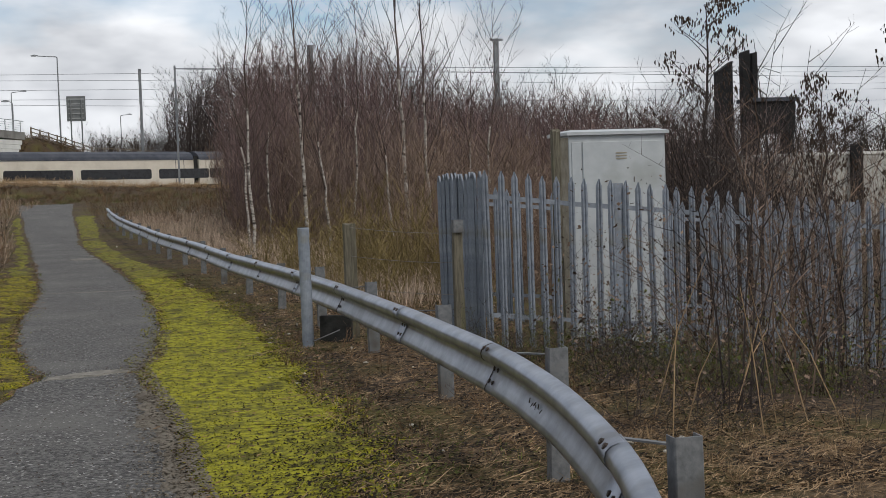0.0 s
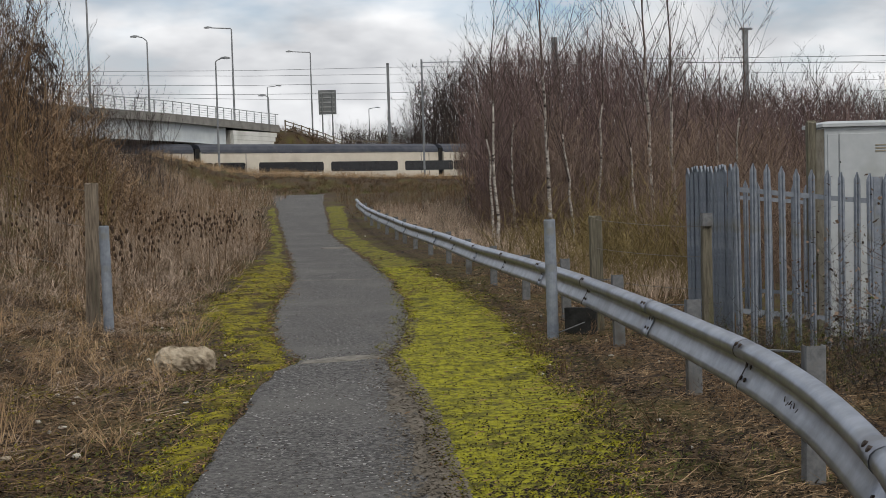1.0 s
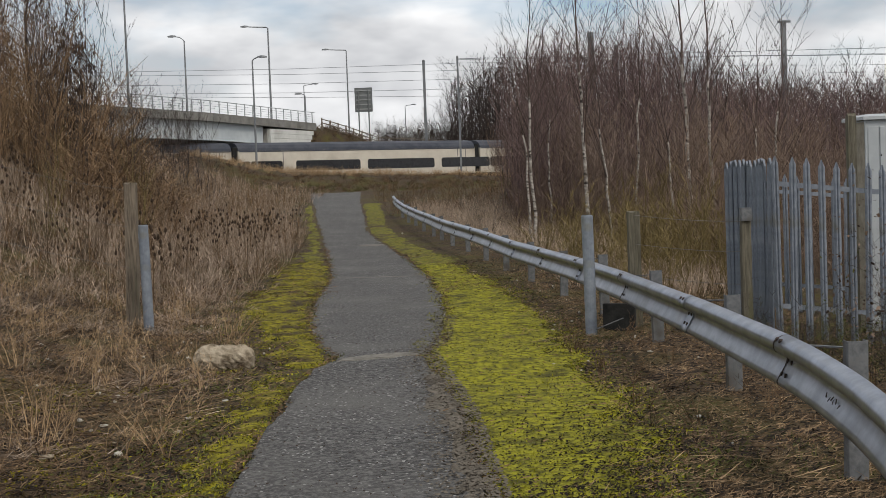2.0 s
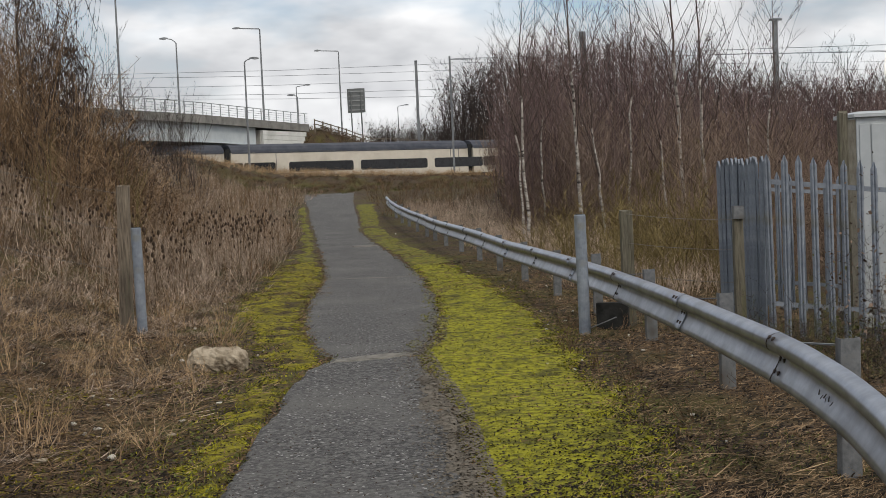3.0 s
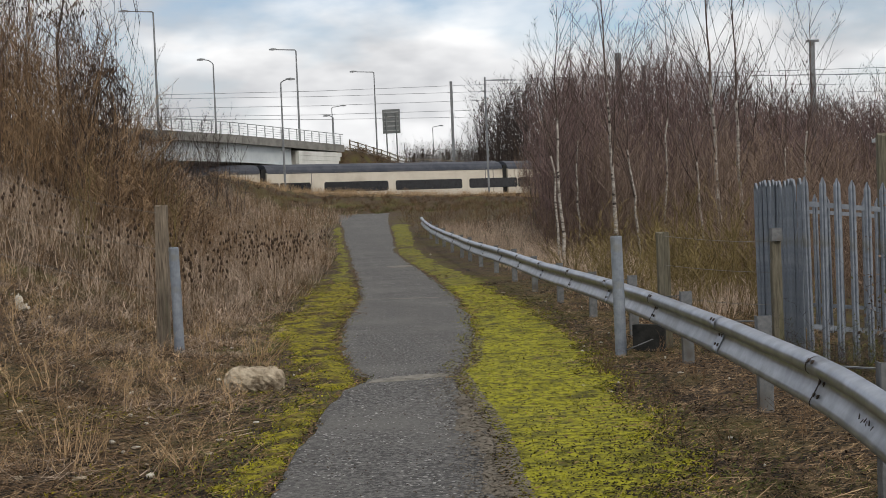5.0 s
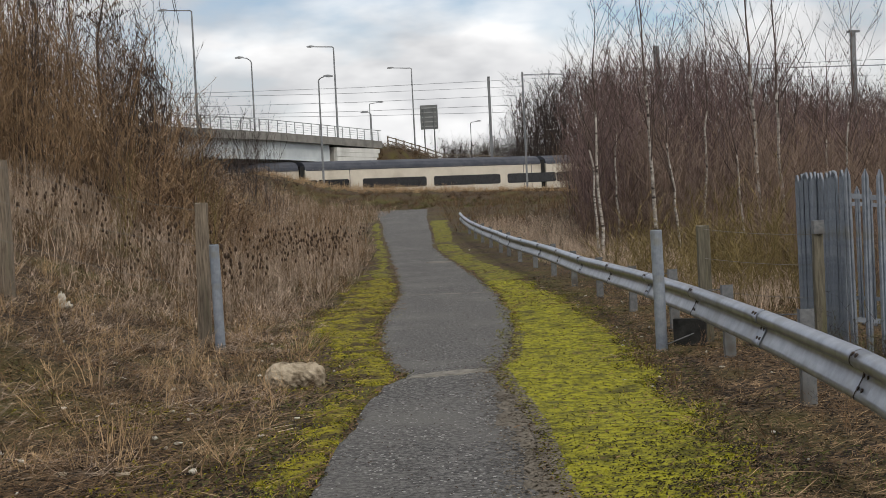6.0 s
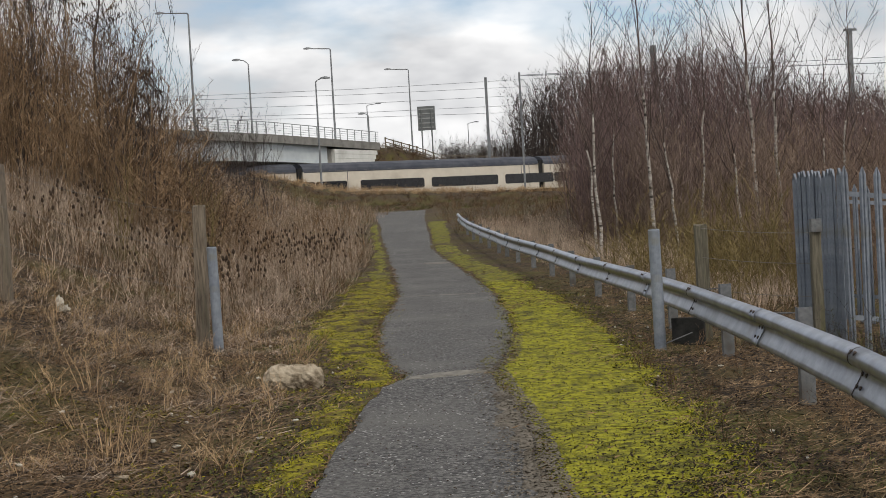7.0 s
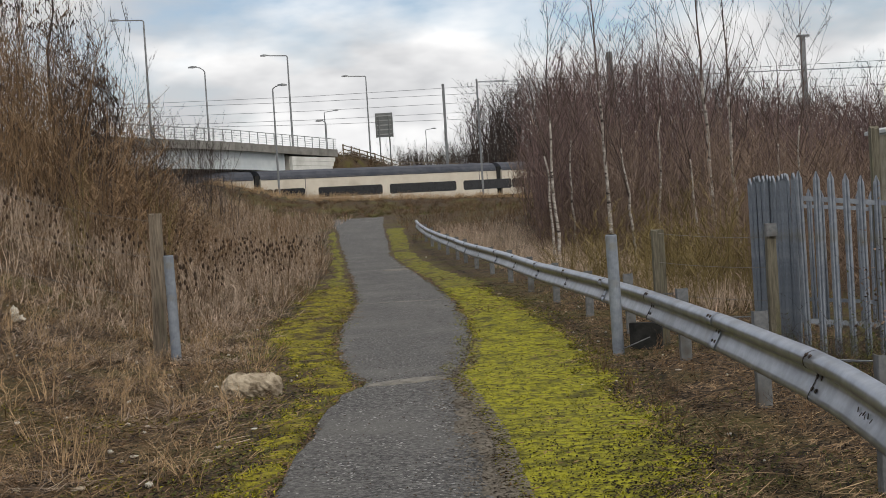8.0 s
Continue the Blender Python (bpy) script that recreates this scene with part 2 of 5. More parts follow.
# ======== mesh helpers ========
class Bag:
    """Vertices and faces gathered for one mesh. flat: thin shoots become blades."""

    def __init__(self, flat=False):
        self.v, self.f, self.flat = [], [], flat

    def box(self, lo, hi, m=None):
        n = len(self.v)
        for z in (lo[2], hi[2]):
            for x, y in ((lo[0], lo[1]), (hi[0], lo[1]), (hi[0], hi[1]), (lo[0], hi[1])):
                p = Vector((x, y, z))
                self.v.append(tuple(m @ p) if m else tuple(p))
        self.f += [(n, n + 3, n + 2, n + 1), (n + 4, n + 5, n + 6, n + 7), (n, n + 1, n + 5, n + 4), (n + 1, n + 2, n + 6, n + 5), (n + 2, n + 3, n + 7, n + 6), (n + 3, n, n + 4, n + 7)]
        return self

    def tube(self, pts, radii, sides=3, cap=True):
        n = len(self.v)
        pts = [Vector(p) for p in pts]
        for i, p in enumerate(pts):
            way = (pts[min(i + 1, len(pts) - 1)] - pts[max(i - 1, 0)]).normalized()
            side = way.cross(Vector((0.31, 0.95, 0.05)) if abs(way.z) > 0.5 else Vector((0, 0, 1))).normalized()
            up = side.cross(way)
            for k in range(sides):
                a = 2 * math.pi * k / sides
                self.v.append(tuple(p + radii[i] * (math.cos(a) * side + math.sin(a) * up)))
        for i in range(len(pts) - 1):
            for k in range(sides):
                a, b = n + i * sides + k, n + i * sides + (k + 1) % sides
                self.f.append((a, b, b + sides, a + sides))
        if cap:
            self.f.append(tuple(n + k for k in reversed(range(sides))))
            self.f.append(tuple(n + (len(pts) - 1) * sides + k for k in range(sides)))
        return self

    def blade(self, p, tip, w):
        n = len(self.v)
        p, tip = Vector(p), Vector(tip)
        side = (tip - p).cross(Vector((0.3, -0.9, 0.2))).normalized() * w
        self.v += [tuple(p - side), tuple(p + side), tuple(tip)]
        self.f.append((n, n + 1, n + 2))
        return self

    def loft(self, rings, closed=True, caps=True):
        """Skin over rings of points with the same count."""
        n, k = len(self.v), len(rings[0])
        for r in rings:
            self.v += [tuple(p) for p in r]
        for i in range(len(rings) - 1):
            for j in range(k if closed else k - 1):
                a, b = n + i * k + j, n + i * k + (j + 1) % k
                self.f.append((a, b, b + k, a + k))
        if caps:
            self.f.append(tuple(n + j for j in reversed(range(k))))
            self.f.append(tuple(n + (len(rings) - 1) * k + j for j in range(k)))
        return self

    def blob(self, c, r, jitter=0.15, rng=random, rings=7, sides=11):
        rows = []
        for i in range(rings):
            th = math.pi * (i + 0.35) / (rings - 0.3)
            row = []
            for j in range(sides):
                a = 2 * math.pi * j / sides
                s = 1 + rng.uniform(-jitter, jitter)
                row.append((c[0] + r[0] * s * math.sin(th) * math.cos(a), c[1] + r[1] * s * math.sin(th) * math.sin(a), c[2] + r[2] * s * math.cos(th)))
            rows.append(row)
        return self.loft(rows)

    def mesh(self, name, mat, smooth=False):
        me = bpy.data.meshes.new(name)
        me.from_pydata(self.v, [], self.f)
        me.materials.append(mat)
        if smooth:
            me.polygons.foreach_set("use_smooth", [True] * len(me.polygons))
        me.update()
        return me


def part(name, bag, mat, parent, label="", smooth=False, at=None):
    ob = new(name, bag.mesh(name, mat, smooth))
    ob.parent = parent
    if at:
        ob.location = at
    if label:
        ob["label"] = label
    return ob


def thing(name, label, category, at=(0, 0, 0), turn=0, group="", kind=""):
    ob = new(name)
    ob.empty_display_size = 0.2
    ob.matrix_world = pose(*at, 0, 0, turn)
    return tagged(ob, label, category, group, kind)


def solid(name, bag, mat, label, category, at=(0, 0, 0), group="", kind="", smooth=False, turn=0):
    ob = new(name, bag.mesh(name, mat, smooth))
    ob.matrix_world = pose(*at, 0, 0, turn)
    return tagged(ob, label, category, group, kind)


def bevel(ob, width, segments=2):
    mod = ob.modifiers.new("bevel", "BEVEL")
    mod.width, mod.segments, mod.limit_method = width, segments, "ANGLE"
    return ob


# ======== the lie of the land ========
RISE_Y = [-400, 2, 7, 22, 27, 33, 40, 44, 48, 51, 55, 60, 72, 75, 80, 84, 90, 100, 700]
RISE_Z = [0, -0.05, 0, 0, 0.06, 0.13, 0.22, 0.32, 0.43, 0.56, 0.74, 0.95, 1.47, 1.68, 2.52, 2.76, 2.7, 2.6, 2.6]
CREST_X = [-400, -30, -12.4, -9.5, -7, -2.7, 4, 60, 400]
CREST_Y = [142, 142, 142, 150, 156, 160, 163, 175, 220]
CREST_Z = [8.6, 8.6, 8.75, 7.95, 7.1, 6.9, 6.3, 4.5, 3.0]
RAIL_Y = [1.0, 2.6, 4.1, 4.75, 6.0, 7.4, 10.2, 13.5, 17.0, 19.9, 23.1, 26.5, 29.8, 32.5, 35.8, 39.7, 43.3, 47.7, 51.1, 55.0]
RAIL_X = [0.55, 1.16, 1.60, 1.74, 1.92, 2.01, 2.0, 1.90, 1.70, 1.45, 1.16, 0.86, 0.52, 0.19, -0.12, -0.43, -0.85, -1.3, -1.65, -1.94]
PATH_Y = [-30, 3, 7.5, 8.9, 10.1, 11.6, 12.6, 13.6, 16.5, 20, 24, 30, 37, 44, 52, 60, 66, 72, 74]
PATH_L = [-1.2, -1.2, -1.19, -1.23, -1.25, -1.2, -1.05, -1.31, -1.71, -1.93, -2.04, -2.6, -3.3, -4.0, -4.9, -5.7, -6.4, -7.1, -7.3]
PATH_R = [0.3, 0.3, 0.16, 0.11, 0.03, -0.11, -0.2, -0.03, 0.05, -0.01, -0.26, -0.88, -1.74, -2.5, -3.0, -3.6, -4.0, -4.3, -4.4]


def path_left(y):
    return float(np.interp(y, PATH_Y, PATH_L))


def path_right(y):
    return float(np.interp(y, PATH_Y, PATH_R))


def ground(x, y):
    z = float(np.interp(y, RISE_Y, RISE_Z))
    near = min(max((95 - y) / 25, 0), 1)
    left = max(0.0, path_left(min(y, 74)) - 2.3 - x)
    bank = 0.48 * left * left / (left + 1.2) if left > 0 else 0.0
    z += near * min(bank, 2.2 + 0.05 * bank)
    right = max(0.0, x - 3.2) * min(max((y - 7) / 4, 0), 1) * near
    z -= min(0.12 * right, 1.0)
    if y > 76:
        z -= 0.06 * min(max(x + 4, -12), 25) * min((y - 76) / 8, 1) * min(max((140 - y) / 30, 0), 1)
    foot = 127 + 0.6977 * (min(max(x, -60), 60) + 19.9)
    if y > foot:
        crest = max(float(np.interp(x, CREST_X, CREST_Y)), foot + 8)
        up = min((y - foot) / (crest - foot), 1)
        z += (float(np.interp(x, CREST_X, CREST_Z)) - 2.6) * up * up * (3 - 2 * up) * 0.5 + (float(np.interp(x, CREST_X, CREST_Z)) - 2.6) * up * 0.5
    z += 0.05 * noise.noise((x * 0.6, y * 0.6, 0)) + 0.02 * noise.noise((x * 2.3, y * 2.3, 3)) if y < 140 else 0
    flat = min(max((path_right(min(y, 74)) + 0.3 - x) / 0.3, 0), 1) * min(max((x - path_left(min(y, 74)) + 0.3) / 0.3, 0), 1) if y < 75 else 0
    return z - (0.05 * noise.noise((x * 0.6, y * 0.6, 0)) + 0.02 * noise.noise((x * 2.3, y * 2.3, 3))) * flat if y < 75 else z


def sheet(xs, ys, height):
    """A heightfield over the lines xs and ys."""
    bag = Bag()
    for y in ys:
        for x in xs:
            bag.v.append((x, y, height(x, y)))
    k = len(xs)
    for j in range(len(ys) - 1):
        for i in range(k - 1):
            a = j * k + i
            bag.f.append((a, a + 1, a + k + 1, a + k))
    return bag


def steps(*spans):
    out = []
    for a, b, d in spans:
        n = max(1, round((b - a) / d))
        out += [a + (b - a) * i / n for i in range(n)]
    return out + [spans[-1][1]]


xs = steps((-900, -100, 100), (-100, -30, 7), (-30, -9, 1.0), (-9, 9, 0.2), (9, 40, 1.2), (40, 100, 8), (100, 900, 100))
ys = steps((-400, -40, 60), (-40, 3, 3), (3, 30, 0.2), (30, 90, 0.6), (90, 200, 3), (200, 400, 40), (400, 1500, 200))
solid("ground", sheet(xs, ys, ground), SOIL, "rough ground of brown dead grass and leaf litter", "ground", kind="structure", smooth=True)


def edge_noise(x, y):
    return 0.10 * noise.noise((x * 2.1, y * 0.9, 7)) + 0.05 * noise.noise((x * 7, y * 5, 1)) + 0.03 * noise.noise((x * 17, y * 15, 5))


def speckle(x, y):
    return 0.24 * noise.noise((x * 2.6, y * 1.3, 7)) + 0.17 * noise.noise((x * 5.5, y * 3.4, 1)) + 0.13 * noise.noise((x * 10, y * 6.5, 5))


def path_height(x, y):
    inside = min(x - path_left(y), path_right(y) - x) + 0.45 * edge_noise(x, y) + 0.30 * speckle(x, y)
    step = 0.025 * (1 if y < 12.3 + 0.25 * x else 0) + 0.018 * (1 if y < 23.7 - 0.1 * x else 0)
    return ground(x, y) + min(max(inside * 0.25, -0.06), 0.012) + step * (1 if inside > 0.03 else 0) + 0.006 * noise.noise((x * 1.5, y * 0.7, 9))



def strip(y_lo, y_hi, dy, left, right, dx, height):
    """A heightfield that follows two winding edges."""
    bag = Bag()
    ys = steps((y_lo, y_hi, dy))
    wide = max(right(y) - left(y) for y in ys)
    k = max(4, round(wide / dx))
    for y in ys:
        a, b = left(y), right(y)
        for i in range(k + 1):
            x = a + (b - a) * i / k
            bag.v.append((x, y, height(x, y)))
    for j in range(len(ys) - 1):
        for i in range(k):
            a = j * (k + 1) + i
            bag.f.append((a, a + 1, a + k + 2, a + k + 1))
    return bag


solid("path", strip(-20, 74, 0.12, lambda y: path_left(y) - 0.25, lambda y: path_right(y) + 0.25, 0.06, path_height), ASPHALT, "narrow worn grey asphalt footpath with patched joints", "path", kind="structure", smooth=True)

# moss along both edges: outer limits at distances along the path
MOSS_Y = [6.2, 7.5, 8.4, 9.8, 11.3, 13, 15.8, 19.2, 23, 28.8, 36.8, 44, 52, 60]
MOSS_R = [0.7, 1.06, 1.12, 1.12, 1.08, 1.09, 1.05, 0.82, 0.59, -0.1, -1.2, -2.0, -2.5, -3.0]
MOSS_L = [-1.65, -1.62, -1.6, -1.57, -1.6, -1.72, -2.45, -3.0, -3.15, -3.35, -3.9, -4.6, -5.5, -6.3]


def moss_right(y):
    return float(np.interp(y, MOSS_Y, MOSS_R))


def moss_left(y):
    return float(np.interp(y, MOSS_Y, MOSS_L))


def moss_depth_right(x, y):
    return min(x - path_right(y) + 0.09, (moss_right(y) + 0.24 - x) * 0.7) * 1.25 + 0.85 * speckle(x, y) * float(np.interp(y, [20, 34], [1, 0.6])) - 0.04 - float(np.interp(y, [22, 30], [0, 0.20])) - 0.10 * max(0, noise.noise((x * 1.3, y * 0.5, 21)))


def moss_depth_left(x, y):
    return min(path_left(y) - x + 0.06, (x - moss_left(y) + 0.12) * 0.6) + 1.15 * speckle(x, y) * float(np.interp(y, [20, 34], [1, 0.6])) - 0.09 - float(np.interp(y, [24, 34], [0, 0.10])) - 0.16 * max(0, noise.noise((x * 1.1, y * 0.4, 33)))


def moss_height(depth):
    return lambda x, y: ground(x, y) + min(max(depth(x, y) * 0.22, -0.05), 0.03) + (0.008 * noise.noise((x * 9, y * 9, 2)) if y < 30 else 0)


solid("moss_bank", strip(4, 27, 0.08, lambda y: path_right(y) - 0.15, lambda y: moss_right(y) + 0.45, 0.045, moss_height(moss_depth_right)), MOSS, "bright yellow-green moss spreading beside the path", "moss", kind="stuff", smooth=True)
solid("moss_bank", strip(4, 29, 0.08, lambda y: moss_left(y) - 0.3, lambda y: path_left(y) + 0.15, 0.045, moss_height(moss_depth_left)), MOSS_OCHRE, "thin yellow-green moss fringe beside the path", "moss", kind="stuff", smooth=True)

solid("moss_bank", strip(27, 62, 0.12, lambda y: path_right(y) - 0.15, lambda y: moss_right(y) + 0.6, 0.06, moss_height(lambda x, y: moss_depth_right(x - 0.12, y) + 0.16)), MOSS_DULL, "dull olive moss and grass beside the far path", "moss", kind="stuff", smooth=True)
solid("moss_bank", strip(29, 62, 0.12, lambda y: moss_left(y) - 0.3, lambda y: path_left(y) + 0.15, 0.06, moss_height(moss_depth_left)), MOSS_DULL, "dull olive moss fringe beside the far path", "moss", kind="stuff", smooth=True)


def silt_height(x, y):
    depth = 0.09 - abs(x - path_right(y) + 0.03) + 0.55 * speckle(x, y) - float(np.interp(y, [11, 12.6], [0, 0.3]))
    return max(path_height(x, y), ground(x, y) + 0.012) + min(max(depth * 0.12, -0.03), 0.007)


solid("silt_edge", strip(4, 12.6, 0.07, lambda y: path_right(y) - 0.38, lambda y: path_right(y) + 0.34, 0.04, silt_height), SILT, "pale washed silt along the edge of the asphalt", "silt", kind="stuff", smooth=True)


# ======== crash barrier ========
fine_y = np.linspace(1.0, 55.0, 900)
curve_x = np.interp(fine_y, RAIL_Y, RAIL_X)
for _ in range(60):
    curve_x[1:-1] = 0.25 * curve_x[:-2] + 0.5 * curve_x[1:-1] + 0.25 * curve_x[2:]
run = np.concatenate([[0], np.cumsum(np.hypot(np.diff(curve_x), np.diff(fine_y)))])


def rail_point(s):
    """Place and heading of the barrier s metres along it."""
    x, y = float(np.interp(s, run, curve_x)), float(np.interp(s, run, fine_y))
    x2, y2 = float(np.interp(s + 0.05, run, curve_x)), float(np.interp(s + 0.05, run, fine_y))
    x1, y1 = float(np.interp(s - 0.05, run, curve_x)), float(np.interp(s - 0.05, run, fine_y))
    way = Vector((x2 - x1, y2 - y1, 0)).normalized()
    return Vector((x, y, rail_ground(y))), way, Vector((-way.y, way.x, 0))


def rail_ground(y):
    return float(np.interp(y, RISE_Y, RISE_Z))


W_FRONT = [(0.155, 0.002), (0.152, 0.030), (0.140, 0.060), (0.120, 0.080), (0.095, 0.086), (0.070, 0.082), (0.052, 0.066), (0.042, 0.036), (0.030, 0.010), (0.012, 0.003), (-0.02, 0.014), (-0.06, 0.036), (-0.095, 0.058), (-0.12, 0.070), (-0.14, 0.066), (-0.151, 0.050), (-0.155, 0.028)]
TOP = 0.675
barrier = thing("crash_barrier", "long curved galvanised corrugated steel crash barrier on posts", "barrier")
JOINT = float(np.interp(4.62, fine_y, run))
PITCH = 2.95


def beam(s0, s1, lap, n=12):
    bag, rings = Bag(), []
    for i in range(n + 1):
        s = s0 + (s1 - s0) * i / n
        p, way, side = rail_point(s)
        c = p + Vector((0, 0, TOP - 0.155))
        front = [c + side * (o - 0.04 + lap) + Vector((0, 0, z)) for z, o in W_FRONT]
        back = [c + side * (o - 0.044 + lap) + Vector((0, 0, z)) for z, o in reversed(W_FRONT)]
        rings.append(front + back)
    return bag.loft(rings)


def bolt(bag, p, side, r=0.017):
    bag.tube([p, p + side * 0.012], [r, r * 0.8], 6)


def bar(bag, a, b, width, depth):
    """A flat bar from a to b."""
    a, b = Vector(a), Vector(b)
    way = (b - a).normalized()
    side = way.cross(Vector((0, 0, 1)))
    side = side.normalized() if side.length > 0.01 else Vector((1, 0, 0))
    up = side.cross(way)
    rings = [[p + side * i * width / 2 + up * j * depth / 2 for i, j in ((-1, -1), (1, -1), (1, 1), (-1, 1))] for p in (a, b)]
    return bag.loft(rings)


s = JOINT - PITCH
index = 0
while s < run[-1] - 0.5:
    e = min(s + PITCH + 0.16, run[-1])
    s_from = max(s, 0.05)
    panel = part("beam", beam(s_from, e, 0.007 * (index % 2)), GALV, barrier, smooth=True)
    if s > 0.1:
        # dark strip draws in the shadow gap and rust at each lap
        part("lap_edge", beam(s + PITCH + 0.155, min(s + PITCH + 0.168, run[-1]), 0.007 * (index % 2) + 0.003, 1), BOLT, panel, "dark strip for the shadow gap and rust at the lapped joint")
    for ds, z, o in ((0.03, 0.128, 0.070), (0.12, 0.128, 0.070), (0.03, 0.0, 0.006), (0.12, 0.0, 0.006), (0.03, -0.075, 0.045), (0.12, -0.075, 0.045)):
        if s > 0.1 and s + ds < run[-1]:
            p, way, side = rail_point(s + ds + 0.02)
            head = Bag()
            bolt(head, p + Vector((0, 0, TOP - 0.155 + z)) + side * (o - 0.037), side + Vector((0, 0, 0.6 if z > 0.1 else 0.35 if z < -0.05 else 0)))
            part("bolt", head, BOLT, panel)
    # post, set back from the beam, with a strap to the beam's head
    sp = s - 0.62
    if sp > 0.1:
        p, way, side = rail_point(sp)
        base = p - side * 0.20
        if index == 1:
            base = Vector((1.91, 4.43, p.z))
        post, half = Bag(), 0.056
        outline = [(-half, 0.03), (-half * 0.9, 0.036), (half * 0.9, 0.036), (half, 0.03), (half, -0.045), (half - 0.006, -0.045), (half - 0.006, 0.026), (-half + 0.006, 0.026), (-half + 0.006, -0.045), (-half, -0.045)]
        lean = Vector((random.uniform(-0.02, 0.02), random.uniform(-0.02, 0.02), 0))
        hgt = (0.73 if p.y < 16 else 0.67) + random.uniform(-0.02, 0.02)
        gz = ground(base.x, base.y) - p.z
        post.loft([[base + lean * k + way * 0 + Vector((1, 0, 0)) * a - Vector((0, 1, 0)) * b + Vector((0, 0, z)) for a, b in outline] for k, z in ((0, min(gz, 0) - 0.2), (1, hgt))])
        part("post", post, GALV_POST, barrier)
        strap = Bag()
        far_p, _, far_side = rail_point(sp + (0.35 if index > 1 else 0.75))
        bar(strap, base + Vector((0, 0, hgt - 0.04)), far_p + Vector((0, 0, TOP - 0.01)) - far_side * 0.03, 0.03, 0.008)
        part("strap", strap, GALV_POST, barrier)
    s += PITCH
    index += 1

# a small scribble of short dark strokes low on the beam
for k in range(8):
    p, way, side = rail_point(float(np.interp(6.45 + 0.035 * k, fine_y, run)))
    c = p + Vector((0, 0, TOP - 0.155 - 0.065 + 0.02 * math.sin(k * 2.1))) + side * 0.004
    bag = Bag()
    bag.tube([c, c + way * 0.02 * (1 if k % 2 else -1) + Vector((0, 0, 0.022)) + side * -0.010], [0.004, 0.003], 5)
    part("scribble_stroke", bag, BOLT, barrier)


# ======== posts, wires and the stone ========
def steel_post(x, y, height, lean, zinc):
    bag = Bag()
    z = ground(x, y)
    bag.tube([(0, 0, -0.3), (lean * 0.5, 0, height * 0.5), (lean, 0, height - 0.01), (lean, 0, height)], [0.062, 0.062, 0.062, 0.054], 20)
    ob = thing("steel_post", "round dull galvanised steel post set in the ground", "post", (x, y, z), group="steel posts beside the path")
    part("shaft", bag, zinc, ob)
    cap = Bag()
    cap.tube([(lean, 0, height), (lean, 0, height + 0.006)], [0.05, 0.046], 20)
    part("cap", cap, DARK, ob)
    return ob


steel_post(1.58, 13.89, 1.29, -0.012, PALE_STEEL)
steel_post(-3.60, 15.92, 1.29, -0.02, PALE_STEEL)


def timber(height, wide, lean=(0, 0), seed=1):
    rng, bag, rings = random.Random(seed), Bag(), []
    for i in range(9):
        k = i / 8
        ring = []
        for j in range(12):
            a = 2 * math.pi * (j + 0.5) / 12
            r = wide / 2 * (1.0 / max(abs(math.cos(a)), abs(math.sin(a)))) ** 0.75 * (1 + rng.uniform(-0.05, 0.05)) * (1.02 - 0.06 * k)
            ring.append((lean[0] * k + r * math.cos(a), lean[1] * k + r * math.sin(a), -0.3 + (height + 0.3) * k + (rng.uniform(-0.02, 0.02) if i == 8 else 0)))
        rings.append(ring)
    return bag.loft(rings)


def wire_fence(name_label, spots, heights, sag=0.03, wood=WOOD):
    ob = thing("wire_fence", name_label, "fence", (spots[0][0], spots[0][1], 0))
    o = Vector((spots[0][0], spots[0][1], 0))
    for i, (x, y, h, w, lx) in enumerate(spots):
        z = ground(x, y)
        part("timber_post", timber(h, w, (lx, 0), i + 3), wood, ob, at=Vector((x, y, z)) - o)
    for (x0, y0, h0, w0, l0), (x1, y1, h1, w1, l1) in zip(spots, spots[1:]):
        for hgt in heights:
            a = Vector((x0, y0 - w0 * 0.5, ground(x0, y0) + hgt * h0)) - o
            b = Vector((x1, y1 - w1 * 0.5, ground(x1, y1) + hgt * h1)) - o
            pts = [a.lerp(b, k / 8) - Vector((0, 0, 4 * sag * (k / 8) * (1 - k / 8))) for k in range(9)]
            bag = Bag()
            bag.tube(pts, [0.0028] * 9, 4)
            part("wire", bag, WIRE, ob)
    return ob


wire_fence("weathered timber posts with slack plain wire", [(-3.93, 16.49, 1.83, 0.16, 0.05), (-6.36, 16.25, 1.75, 0.17, -0.02), (-9.2, 16.4, 1.7, 0.16, 0)], (0.95, 0.7, 0.42), 0.06)
mossy = wire_fence("short mossy timber posts with plain wire strands", [(2.15, 14.5, 1.28, 0.145, 0.0), (3.07, 13.12, 1.22, 0.105, 0.0)], (0.97, 0.72, 0.45, 0.2), 0.02, WOOD_PALE)
cap = Bag()
cap.box((-0.05, -0.058, 0), (0.05, 0.05, 0.13))
part("cap", cap, GALV_POST, mossy, "dark metal cap box", at=(3.07 - 2.15, 13.10 - 14.5, ground(3.07, 13.12) + 1.19))

boundary = thing("timber_post", "tall weathered timber post beside the white cabinet", "post", (4.42, 13.95, ground(4.42, 13.95)))
part("shaft", timber(2.36, 0.10, (0.0, 0), 9), WOOD_PALE, boundary)

